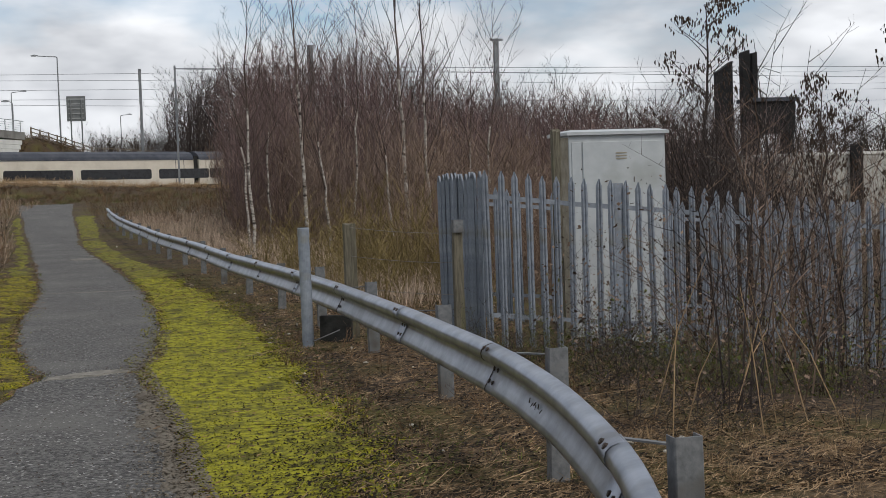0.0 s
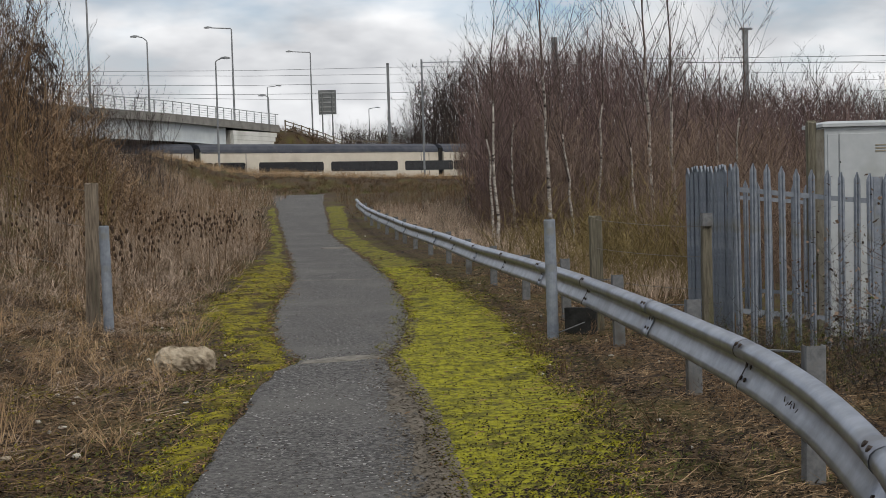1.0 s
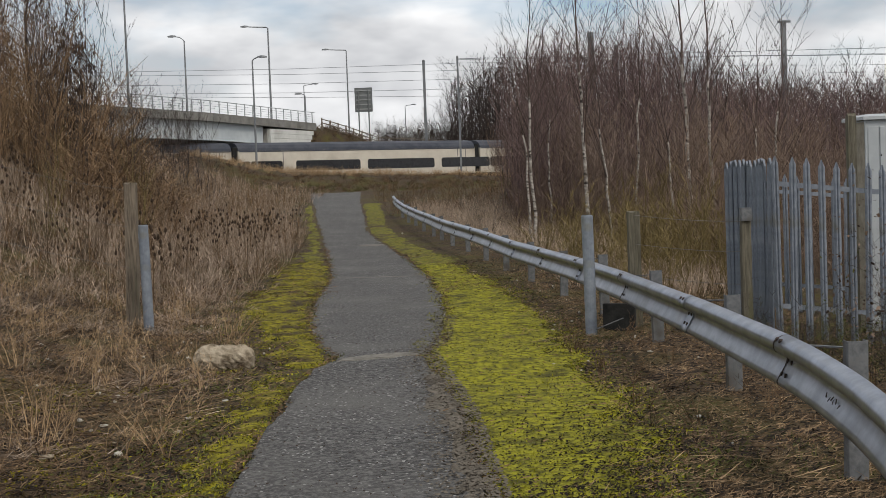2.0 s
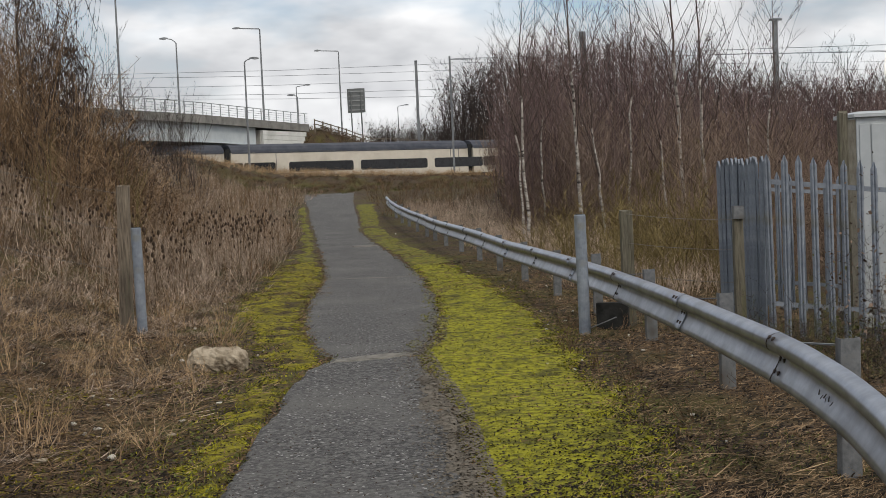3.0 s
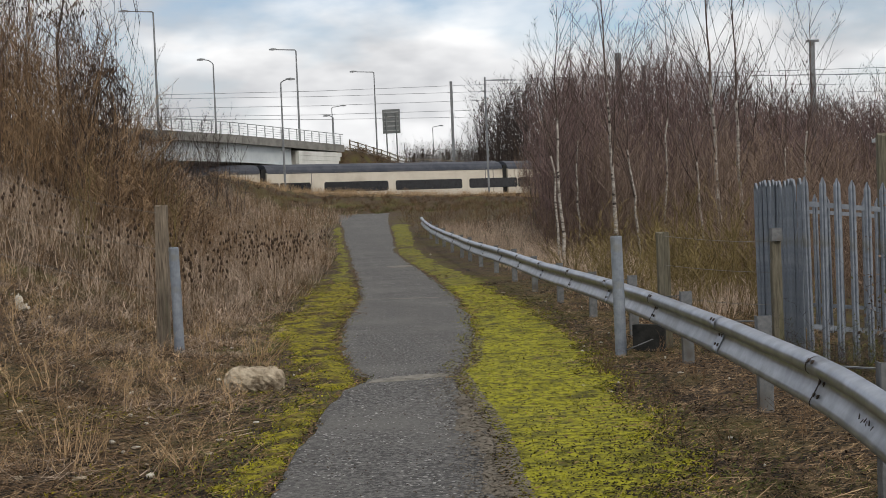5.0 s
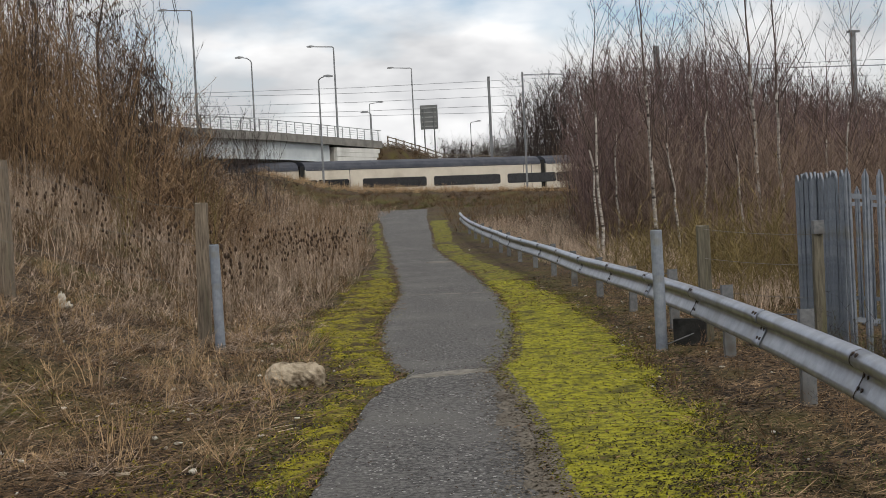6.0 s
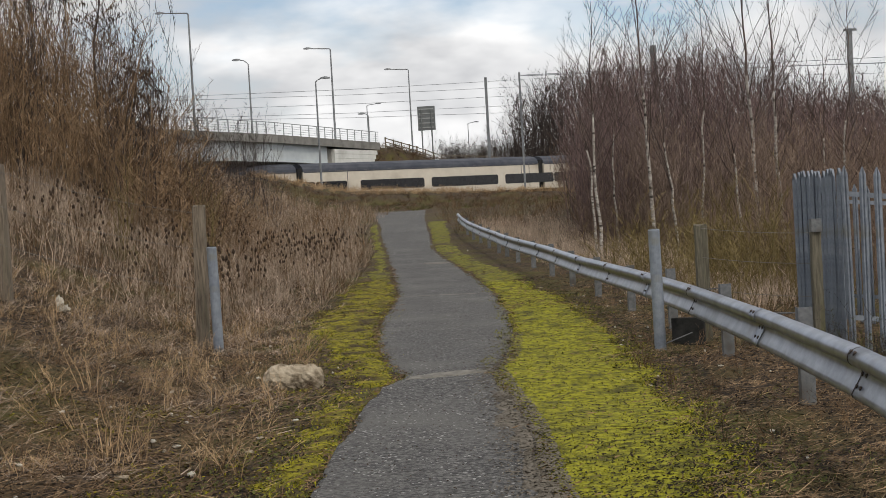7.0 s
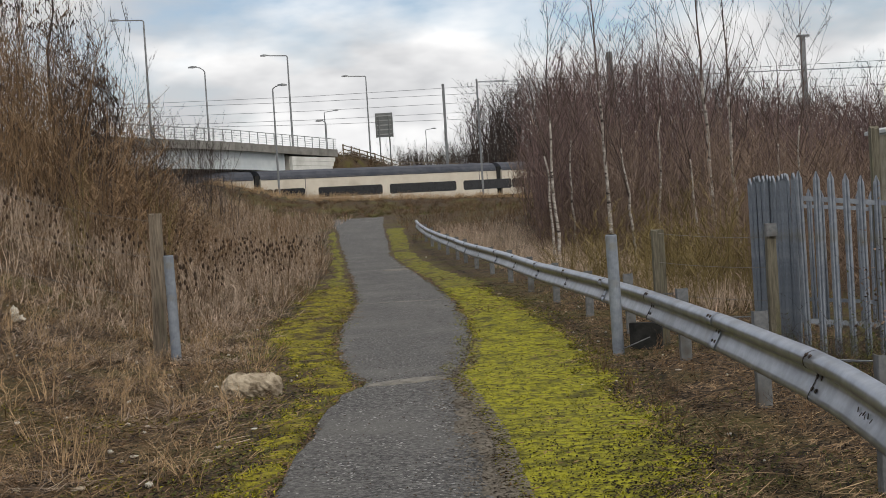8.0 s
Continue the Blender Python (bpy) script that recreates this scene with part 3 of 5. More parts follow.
rng = random.Random(5)
bag = Bag()
bag.blob((0, 0, 0.10), (0.29, 0.17, 0.135), 0.07, rng, 16, 30)
bag.blob((0.16, -0.02, 0.10), (0.14, 0.16, 0.14), 0.08, rng, 13, 22)
bag.blob((-0.13, 0.0, 0.11), (0.17, 0.17, 0.14), 0.08, rng, 13, 22)
stone = bpy.data.objects.new("boulder", bag.mesh("boulder", LIMESTONE))
scene.collection.objects.link(stone)
stone.matrix_world = pose(-2.08, 12.3, ground(-2.08, 12.3) - 0.015, 0, 0, -6)
tagged(stone, "rough pale limestone boulder lying on the dead grass", "stone")

LITTER_SPOTS = [(-5.18, 25.1), (-2.45, 9.26), (-2.5, 8.07), (-5.6, 17.2), (-1.85, 8.91), (-2.06, 8.11), (0.57, 23.65), (-1.2, 41.2), (-2.91, 8.15), (2.88, 7.67), (0.61, 24.3)]
for i in range(34):
    LITTER_SPOTS.append((rng.uniform(-5.5, -1.7), rng.uniform(7.5, 24)) if i % 3 else (rng.uniform(0.9, 1.8), rng.uniform(8, 26)))
for i, (x, y) in enumerate(LITTER_SPOTS):
    bag = Bag()
    r = rng.uniform(0.011, 0.022) if i > 10 else rng.uniform(0.018, 0.034)
    bag.blob((0, 0, r * 0.35), (r * rng.uniform(0.9, 1.8), r, r * 0.6), 0.25, rng, 5, 7)
    solid("pebble", bag, WHITE_SCRAP if i % 2 else LIMESTONE, "small pale stone on the brown litter", "stone", (x, y, ground(x, y) + 0.012), group="pale stones scattered on the ground", turn=rng.uniform(0, 180))

bag = Bag()
bag.blob((0, 0, 0.10), (0.045, 0.04, 0.09), 0.45, rng, 9, 14)
bag.blob((0.06, 0.01, 0.03), (0.06, 0.04, 0.04), 0.45, rng, 7, 12)
solid("plastic_bag", bag, WHITE_SCRAP, "crumpled white plastic bag caught in the weeds", "litter", (-5.9, 16.9, ground(-5.9, 16.9) + 0.02))

# black slab added where only shadow lies behind the barrier
bag = Bag()
bag.box((-0.18, -0.03, 0.0), (0.18, 0.03, 0.30))
panel = bevel(solid("rubber_sheet", bag, DARK, "black slab standing in for the shadow behind the barrier", "sheet", (1.93, 14.25, ground(1.93, 14.25)), turn=-20), 0.01)
bag = Bag()
bar(bag, (1.62, 13.85, 0.06), (1.95, 14.12, 0.14), 0.014, 0.008)
solid("steel_strip", bag, GALV_POST, "thin loose steel strip leaning beside the post", "strip")
bag = Bag()
bag.tube([(-0.10, 9.05, 0.035), (0.0, 9.15, 0.06), (0.13, 9.36, 0.04)], [0.008, 0.007, 0.003], 5)
solid("stick", bag, LITTER, "thin dead stick lying at the path's edge", "stick")


def lip(y_of, x0, x1, wide, seed):
    bag, rings, r = Bag(), [], random.Random(seed)
    for i in range(15):
        x = x0 + (x1 - x0) * i / 14
        y = y_of(x) + r.uniform(-0.02, 0.02)
        w = wide * math.sin(math.pi * (i + 0.5) / 15) ** 0.8 * r.uniform(0.7, 1.2)
        z = path_height(x, y + 0.25)
        rings.append([(x, y - w, z - 0.02), (x, y - w * 0.6, z + 0.012), (x, y + w * 0.6, z + 0.02), (x, y + w, z - 0.02)])
    return bag.loft(rings)


solid("path_patch", lip(lambda x: 12.40 + 0.42 * (x + 0.7) - 0.25 * (x + 0.6) ** 2, -1.1, -0.15, 0.17, 3), PATCH, "pale worn concrete lip across the path", "path patch", kind="structure")
solid("path_patch", lip(lambda x: 23.62 - 0.12 * x, -1.95, -0.3, 0.10, 4), PATCH, "pale worn concrete lip across the path", "path patch", kind="structure")
solid("path_patch", lip(lambda x: 35.0, -2.2, -1.5, 0.5, 5), PATCH, "pale worn concrete lip across the path", "path patch", kind="structure")


# ======== palisade compound ========
def pale_mesh(height, wide):
    """One palisade pale: a folded steel section with a pointed, splayed head."""
    w, bag = wide / 2, Bag()
    plan = [(-w, 0.010), (-w * 0.55, -0.012), (-w * 0.25, -0.012), (0, 0.004), (w * 0.25, -0.012), (w * 0.55, -0.012), (w, 0.010)]
    ring = lambda z, k, out=0: [(x * k, y + out, z) for x, y in plan] + [(x * k, y + 0.004 + out, z) for x, y in reversed(plan)]
    bag.loft([ring(-0.15, 1), ring(height - 0.16, 1), ring(height - 0.07, 0.95), ring(height - 0.055, 0.72), ring(height, 0.10, 0.004)])
    return bag.mesh("pale", PALE_STEEL)


FENCE_Z = [(3.0, 0.0), (3.4, 0.0), (4.3, -0.11), (5.4, -0.22), (6.2, -0.33), (7.4, -0.45), (12, -0.9)]


def fence_ground(x):
    return float(np.interp(x, [a for a, b in FENCE_Z], [b for a, b in FENCE_Z]))


PALE, PALE_WIDE, PALE_BACK = pale_mesh(1.82, 0.072), pale_mesh(1.80, 0.105), pale_mesh(1.78, 0.07)
fence = thing("palisade_fence", "blue-grey galvanised steel palisade fence with pointed pales", "fence", (3.4, 13.2, 0))


def pales(mesh, a, b, pitch, parent, flip=0.0):
    a, b = Vector(a), Vector(b)
    n = int((b - a).length / pitch)
    turn = math.atan2(b.y - a.y, b.x - a.x) + flip
    for i in range(n + 1):
        p = a + (b - a).normalized() * pitch * i
        ob = new("pale", mesh)
        ob.parent = parent
        ob.matrix_local = Matrix.Translation(p - Vector((3.4, 13.2, 0)) + Vector((0, 0, fence_ground(p.x) + random.uniform(-0.012, 0.012)))) @ Euler((random.uniform(-0.008, 0.008), random.uniform(-0.012, 0.012), turn + random.uniform(-0.03, 0.03))).to_matrix().to_4x4()


def rail_bar(a, b, z, parent):
    bag = Bag()
    n = 6
    o = Vector((3.4, 13.2, 0))
    rings = []
    for i in range(n + 1):
        p = Vector(a).lerp(Vector(b), i / n)
        zz = fence_ground(p.x) + z
        way = (Vector(b) - Vector(a)).normalized()
        back = Vector((-way.y, way.x, 0))
        c = p - o + back * 0.012 + Vector((0, 0, zz))
        rings.append([c, c + back * 0.045, c + back * 0.045 + Vector((0, 0, 0.006)), c + back * 0.006 + Vector((0, 0, 0.006)), c + back * 0.006 + Vector((0, 0, 0.05)), c + Vector((0, 0, 0.05))])
    bag.loft(rings)
    part("rail", bag, PALE_STEEL, parent)


pales(PALE, (3.42, 13.2, 0), (9.6, 13.2, 0), 0.152, fence)
pales(PALE_WIDE, (3.36, 13.27, 0), (3.19, 14.5, 0), 0.098, fence)
pales(PALE_BACK, (4.3, 17.4, 0), (9.6, 17.4, 0), 0.16, fence)
for z in (0.28, 1.52):
    rail_bar((3.42, 13.2, 0), (9.6, 13.2, 0), z, fence)
    rail_bar((4.3, 17.4, 0), (9.6, 17.4, 0), z, fence)
    rail_bar((3.19, 14.5, 0), (3.36, 13.27, 0), z, fence)
for x, y, h in ((4.88, 13.26, 1.80), (7.6, 13.26, 1.8), (5.9, 17.46, 1.8)):
    bag = Bag()
    for lo, hi in (((-0.05, -0.04), (0.05, -0.034)), ((-0.05, 0.034), (0.05, 0.04)), ((-0.003, -0.034), (0.003, 0.034))):
        bag.box((*lo, fence_ground(x) - 0.2), (*hi, fence_ground(x) + h))
    part("fence_post", bag, PALE_STEEL, fence, at=Vector((x, y, 0)) - Vector((3.4, 13.2, 0)))

# white equipment cabinet inside the compound
cab = thing("equipment_cabinet", "tall off-white steel equipment cabinet with a lipped roof", "cabinet", (4.98, 15.2, -0.45), turn=2)
bag = Bag()
bag.box((0, 0, 0.0), (1.26, 0.62, 2.68))
bevel(part("body", bag, CABINET, cab), 0.008)
bag = Bag()
bag.box((0.17, -0.018, 0.25), (1.23, -0.002, 2.60))
door = bevel(part("door", bag, CABINET, cab), 0.006)
bag = Bag()
bag.box((0.03, -0.012, 0.25), (0.155, -0.002, 2.60))
bevel(part("side_panel", bag, CABINET, cab), 0.005)
bag = Bag()
bag.loft([[(-0.04, -0.05, 2.682), (1.30, -0.05, 2.682), (1.30, 0.67, 2.682), (-0.04, 0.67, 2.682)], [(-0.04, -0.05, 2.72), (1.30, -0.05, 2.72), (1.30, 0.67, 2.72), (-0.04, 0.67, 2.72)], [(0.05, 0.05, 2.75), (1.2, 0.05, 2.75), (1.2, 0.56, 2.75), (0.05, 0.56, 2.75)]])
part("roof", bag, CABINET, cab, "white overhanging roof lid")
# thin skin in a darker beige over one cabinet side
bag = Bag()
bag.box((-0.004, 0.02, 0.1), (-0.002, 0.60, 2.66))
part("side_skin", bag, CABINET_EDGE, cab, "brown-beige cabinet side")
for k in range(3):
    bag = Bag()
    bag.box((0.60, -0.024, 2.38 + 0.035 * k), (0.74, -0.0185, 2.395 + 0.035 * k))
    part("vent_slot", bag, CABINET_EDGE, door)
bag = Bag()
bag.tube([(0.19, -0.03, 1.4), (0.19, -0.03, 1.55)], [0.012, 0.012], 8)
part("handle", bag, DARK, door)

# yard behind the compound
bag = Bag()
bag.box((-4.6, 0, -2.5), (6.5, 0.3, 0.95))
yard = thing("yard_wall", "long low pale concrete yard wall behind the shrubs", "wall", (24.5, 45, 1.5), kind="structure")
part("wall_body", bag, CONCRETE, yard)
bag = Bag()
bag.box((-4.7, -0.06, 0.954), (6.6, 0.36, 1.05))
part("coping", bag, WALL_WHITE, yard)
bag = Bag()
bag.box((1.2, -0.3, -1.5), (1.62, -0.07, 1.35))
part("pier", bag, NEAR_BLACK, yard)
for x, w, top, slant in ((25.25, 0.75, 7.0, 0.5), (26.3, 0.34, 7.5, 0.12), (26.72, 0.24, 7.4, 0.05)):
    bag = Bag()
    bag.loft([[(-w / 2, -0.2, -5), (w / 2, -0.2, -5), (w / 2, 0.2, -5), (-w / 2, 0.2, -5)], [(-w / 2, -0.2, -slant), (w / 2, -0.2, 0), (w / 2, 0.2, 0), (-w / 2, 0.2, -slant)]])
    solid("column", bag, NEAR_BLACK, "near-black column standing above the shrubs", "column", (x, 55, top), group="dark columns in the yard")
tank = thing("dark_plant_box", "dark plant housing raised above the yard", "housing", (27.6, 55.4, 0))
bag = Bag()
bag.box((-1.05, -0.6, 3.7), (1.05, 0.6, 5.15))
part("housing", bag, NEAR_BLACK, tank)
bag = Bag()
bag.box((-1.2, -0.75, 5.154), (1.2, 0.75, 5.32))
part("lid", bag, TRAIN_ROOF, tank)
for x in (-0.9, 0.9):
    bag = Bag()
    bag.box((x - 0.1, -0.5, -1.5), (x + 0.1, 0.5, 3.7))
    part("leg", bag, NEAR_BLACK, tank)


# ======== bridge over the railway ========
EDGE_A, EDGE_U = Vector((-25.7, 110, 0)), Vector((0.395, 0.919, 0))
EDGE_N = Vector((-0.919, 0.395, 0))
S_WALL, S_END = 23.0, 32.6


def deck_z(s):
    return float(np.interp(s, [-30, 12, 33], [9.3, 9.37, 9.02]))


def edge(s, inset=0.0, z=0.0):
    p = EDGE_A + EDGE_U * s + EDGE_N * inset
    return Vector((p.x, p.y, z))


def slab(bag, s0, s1, n0, n1, z0, z1, n=6):
    """A beam along the deck between insets n0 and n1; z0 and z1 are functions of s."""
    rings = []
    for i in range(n + 1):
        s = s0 + (s1 - s0) * i / n
        rings.append([edge(s, n0, z0(s)), edge(s, n0, z1(s)), edge(s, n1, z1(s)), edge(s, n1, z0(s))])
    return bag.loft(rings)


bridge = thing("road_bridge", "concrete and steel road bridge with open railings over the railway", "bridge")
part("deck", slab(Bag(), -32, S_END, 0.3, 11.7, lambda s: deck_z(s) - 0.62, lambda s: deck_z(s) - 0.05), CONCRETE, bridge)
part("fascia", slab(Bag(), -32, S_END, 0.0, 0.296, lambda s: deck_z(s) - 0.68, lambda s: deck_z(s) + 0.10), FASCIA, bridge)
part("fascia", slab(Bag(), -32, S_END, 11.704, 12.0, lambda s: deck_z(s) - 0.68, lambda s: deck_z(s) + 0.10), FASCIA, bridge)
for k in range(5):
    g = slab(Bag(), -32, S_WALL - 0.6, 0.55 + k * 2.6, 0.70 + k * 2.6, lambda s: deck_z(s) - 2.35, lambda s: deck_z(s) - 0.63)
    part("girder", g, GIRDER, bridge)
    part("flange", slab(Bag(), -32, S_WALL - 0.6, 0.42 + k * 2.6, 0.83 + k * 2.6, lambda s: deck_z(s) - 2.42, lambda s: deck_z(s) - 2.354), GIRDER, bridge)
part("abutment", slab(Bag(), S_WALL, S_WALL + 1.2, 0.4, 11.6, lambda s: 1.5, lambda s: 8.3, 1), CONCRETE, bridge)
wing = part("wing_wall", slab(Bag(), S_WALL + 0.05, S_END - 0.6, 0.25, 0.6, lambda s: float(np.interp(s, [S_WALL + 5.5, S_END - 0.6], [1.5, 7.6])), lambda s: 8.28, 8), WALL_WHITE, bridge)
for k in range(9):
    z0 = 4.1 + 0.465 * k
    s1 = float(np.interp(z0, [4.1, 8.3], [S_WALL + 6.3, S_END - 0.3]))
    part("course", slab(Bag(), S_WALL, s1, 0.02, 0.246, lambda s: z0, lambda s: z0 + 0.445, 2), WALL_WHITE, wing)
for i in range(43):
    s = -31.0 + i * 1.5
    bag = Bag()
    bag.box((-0.05, -0.05, 0), (0.05, 0.05, 1.15))
    part("railing_post", bag, RAILING, bridge, at=edge(s, 0.15, deck_z(s) + 0.1))
for z in (0.2, 0.42, 0.64, 0.86, 1.12):
    bag = Bag()
    bag.tube([edge(s, 0.15, deck_z(s) + 0.1 + z) for s in (-32, -15, 0, 12, 22, S_END)], [0.045 if z > 1 else 0.024] * 6, 6)
    part("railing_bar", bag, RAILING, bridge)
bag = Bag()
bag.tube([edge(s, 11.85, deck_z(s) + 1.2) for s in (-32, -15, 0, 12, 22, S_END)], [0.04] * 6, 6)
part("railing_bar", bag, RAILING, bridge)

# timber fence down the embankment
slope_fence = thing("post_and_rail_fence", "brown timber post-and-rail fence running down the embankment", "fence")
RUN = [Vector((-12.4, 142, 9.75)), Vector((-9.5, 150, 8.95)), Vector((-7.0, 156, 8.08)), Vector((-2.7, 160, 7.92)), Vector((4.0, 163, 7.3))]
for a, b in zip(RUN, RUN[1:]):
    n = max(2, round((b - a).length / 1.9))
    for i in range(n):
        p = a.lerp(b, i / n)
        bag = Bag()
        bag.box((-0.08, -0.06, -2.2), (0.08, 0.06, 0.05))
        part("fence_post", bag, WOOD, slope_fence, at=p)
    for dz in (-0.08, -0.5, -0.9):
        bag = Bag()
        bar(bag, a + Vector((0, -0.08, dz)), b + Vector((0, -0.08, dz)), 0.05, 0.11)
        part("fence_rail", bag, WOOD, slope_fence)


# ======== railway and train ========
TRACK_A, TRACK_B = Vector((-19.9, 122, 0)), Vector((5.9, 140, 0))
TRACK_U = (TRACK_B - TRACK_A).normalized()
TRACK_TURN = math.degrees(math.atan2(TRACK_U.y, TRACK_U.x))


def carriage(s, length):
    """A railway carriage whose near end stands s metres along the track."""
    at = TRACK_A + TRACK_U * s
    ob = thing("railway_carriage", "cream railway carriage with a dark roof and dark windows", "train carriage", (at.x, at.y, 2.85), TRACK_TURN, group="carriages of one train")
    w = 1.4
    body = [(-w, 0.35), (-w - 0.02, 1.0), (-w, 2.95), (w, 2.95), (w + 0.02, 1.0), (w, 0.35)]
    bag = Bag()
    bag.loft([[(x, a, z) for a, z in body] for x in (0.35, length - 0.35)])
    shell = part("body", bag, TRAIN_WHITE, ob)
    roof = [(-w - 0.004, 2.954), (-w + 0.06, 3.2), (-w + 0.35, 3.52), (-w + 0.8, 3.70), (0, 3.78), (w - 0.8, 3.70), (w - 0.35, 3.52), (w - 0.06, 3.2), (w + 0.004, 2.954)]
    bag = Bag()
    bag.loft([[(x, a, z) for a, z in roof] for x in (0.35, length - 0.35)])
    part("roof", bag, TRAIN_ROOF, ob, "dark blue-grey curved roof")
    bag = Bag()
    bag.box((0.4, -w - 0.03, 2.86), (length - 0.4, -w - 0.022, 2.945))
    part("roof_band", bag, TRAIN_ROOF, ob)
    for x, wide in ((1.64, 3.29), (6.39, 7.18), (14.43, 8.02), (23.35, 6.2)):
        bag = Bag()
        win = [(x + 0.14, 1.0), (x, 1.14), (x, 1.84), (x + 0.14, 1.98), (x + wide - 0.14, 1.98), (x + wide, 1.84), (x + wide, 1.14), (x + wide - 0.14, 1.0)]
        bag.loft([[(a, -w - 0.035, z) for a, z in win], [(a, -w - 0.004, z) for a, z in win]])
        part("window", bag, TRAIN_GLASS, ob)
    for seam in (5.0, length - 1.6, length - 2.6):
        bag = Bag()
        bag.box((seam, -w - 0.03, 0.5), (seam + 0.05, -w - 0.005, 2.85))
        part("door_seam", bag, TRAIN_ROOF, ob)
    bag = Bag()
    bag.box((-0.1, -1.15, 0.5), (0.345, 1.15, 3.3))
    part("gangway", bag, DARK, ob)
    for bx in (2.2, length - 2.2):
        bag = Bag()
        bag.box((bx - 1.3, -1.2, -0.2), (bx + 1.3, 1.2, 0.34))
        part("bogie", bag, DARK, ob)
    return ob


LENGTH = 28.0
for k in range(-2, 2):
    carriage(0.42 + k * LENGTH, LENGTH)
bag = Bag()
for side in (-0.72, 0.72):
    bag.box((-150, side - 0.035, 2.5), (150, side + 0.035, 2.65))
solid("railway_track", bag, BOLT, "steel railway track on the low embankment", "track", ((TRACK_A.x + TRACK_B.x) / 2, (TRACK_A.y + TRACK_B.y) / 2, 0.0), kind="structure", turn=TRACK_TURN)
beam_rail = thing("trackside_barrier", "low rust-brown trackside barrier beam on short posts", "barrier")
bag = Bag()
bar(bag, (-6.9, 138, 5.4), (7.0, 147.5, 5.2), 0.25, 0.35)
part("barrier_beam", bag, WOOD, beam_rail)
for k in range(5):
    p = Vector((-6.9, 138, 0)).lerp(Vector((7.0, 147.5, 0)), k / 4)
    bag = Bag()
    bag.box((-0.1, -0.1, 1.5), (0.1, 0.1, 5.0))
    part("barrier_post", bag, WOOD, beam_rail, at=(p.x, p.y, 0))


# ======== lamps, sign, masts and wires ========
def street_lamp(x, y, base, top, reach, r=0.10, bend=0.0):
    """A lamp column with one arm that reaches sideways by reach metres."""
    ob = thing("street_lamp", "tall dull grey steel street lamp with a side arm", "street lamp", (x, y, base), group="street lamps along the road")
    h = top - base
    bag = Bag()
    bag.tube([(0, 0, -3), (0, 0, h * 0.2), (0, 0, h - 0.05)], [r, r * 0.9, r * 0.55], 10)
    part("column", bag, LAMP_STEEL, ob)
    k = 1 if reach > 0 else -1
    bag = Bag()
    bag.tube([(0, 0, h - 0.06), (k * 0.12, 0, h + 0.04 + bend * 0.3), (reach * 0.55, 0, h + 0.1 + bend), (reach, 0, h + 0.16 + bend)], [r * 0.5, r * 0.5, r * 0.45, r * 0.4], 8)
    part("arm", bag, LAMP_STEEL, ob)
    bag = Bag()
    z = h + 0.16 + bend
    bag.loft([[(reach - k * 0.05, -0.08, z), (reach - k * 0.05, 0.08, z), (reach - k * 0.05, 0.06, z + 0.1), (reach - k * 0.05, -0.06, z + 0.1)],
              [(reach + k * 0.35, -0.16, z - 0.06), (reach + k * 0.35, 0.16, z - 0.06), (reach + k * 0.35, 0.12, z + 0.16), (reach + k * 0.35, -0.12, z + 0.16)],
              [(reach + k * 0.75, -0.1, z - 0.03), (reach + k * 0.75, 0.1, z - 0.03), (reach + k * 0.75, 0.08, z + 0.08), (reach + k * 0.75, -0.08, z + 0.08)]])
    part("lantern", bag, LAMP_STEEL, ob)


street_lamp(-27.6, 118, 9.6, 20.65, -2.3, 0.13)
street_lamp(-23.7, 125, 8.6, 16.6, -0.8, 0.11, 0.25)
street_lamp(-15.5, 112, 3.4, 13.2, 0.5, 0.11, 0.05)
street_lamp(-17.33, 138, 9.0, 19.2, -2.1, 0.13)
street_lamp(-10.65, 160, 7.8, 18.9, -2.2, 0.12)
street_lamp(-19.0, 190, 9.0, 17.3, 1.3, 0.11)
street_lamp(-14.0, 141, 4.5, 12.2, -0.35, 0.10)
street_lamp(-4.9, 210, 8.0, 15.1, 1.0, 0.11)

sign = thing("road_sign", "large grey road sign seen from behind on two legs", "road sign", (-9.3, 170, 7.5))
bag = Bag()
bag.box((-1.16, -0.04, 4.45), (1.14, 0.02, 7.6))
bevel(part("panel", bag, SIGN_GREY, sign), 0.02)
for k in range(5):
    bag = Bag()
    bag.box((-0.95, -0.10, 4.75 + k * 0.6), (0.93, -0.044, 4.90 + k * 0.6))
    part("stiffener", bag, SIGN_BAR, sign)
for x in (-0.68, 0.62):
    bag = Bag()
    bag.tube([(x, -0.15, -2), (x, -0.15, 7.2)], [0.10, 0.10], 8)
    part("leg", bag, SIGN_GREY, sign)


def mast(x, y, base, top, r, label, arm=0.0):
    ob = thing("line_mast", label, "mast", (x, y, base), group="overhead line masts")
    bag = Bag()
    bag.box((-r, -r, -2), (r, r, top - base))
    bevel(part("shaft", bag, LAMP_STEEL, ob), 0.02)
    bag = Bag()
    bag.box((-r - arm, -r - 0.05, top - base - 0.14), (r + arm, -r, top - base - 0.02))
    part("crossarm", bag, LAMP_STEEL, ob)


mast(-1.2, 150, 7.0, 16.4, 0.16, "tall grey overhead line mast behind the railway")
mast(2.0, 112, 3.0, 12.9, 0.085, "slim pale overhead line mast beside the railway")
mast(18.7, 70, 0.5, 9.9, 0.13, "dark mast with a short crossarm above the thicket", 0.22)
mast(9.6, 80, 1.0, 10.8, 0.17, "dark mast end above the thicket")
mast(8.35, 60, 0.5, 7.9, 0.09, "thin dark pole end above the thicket")

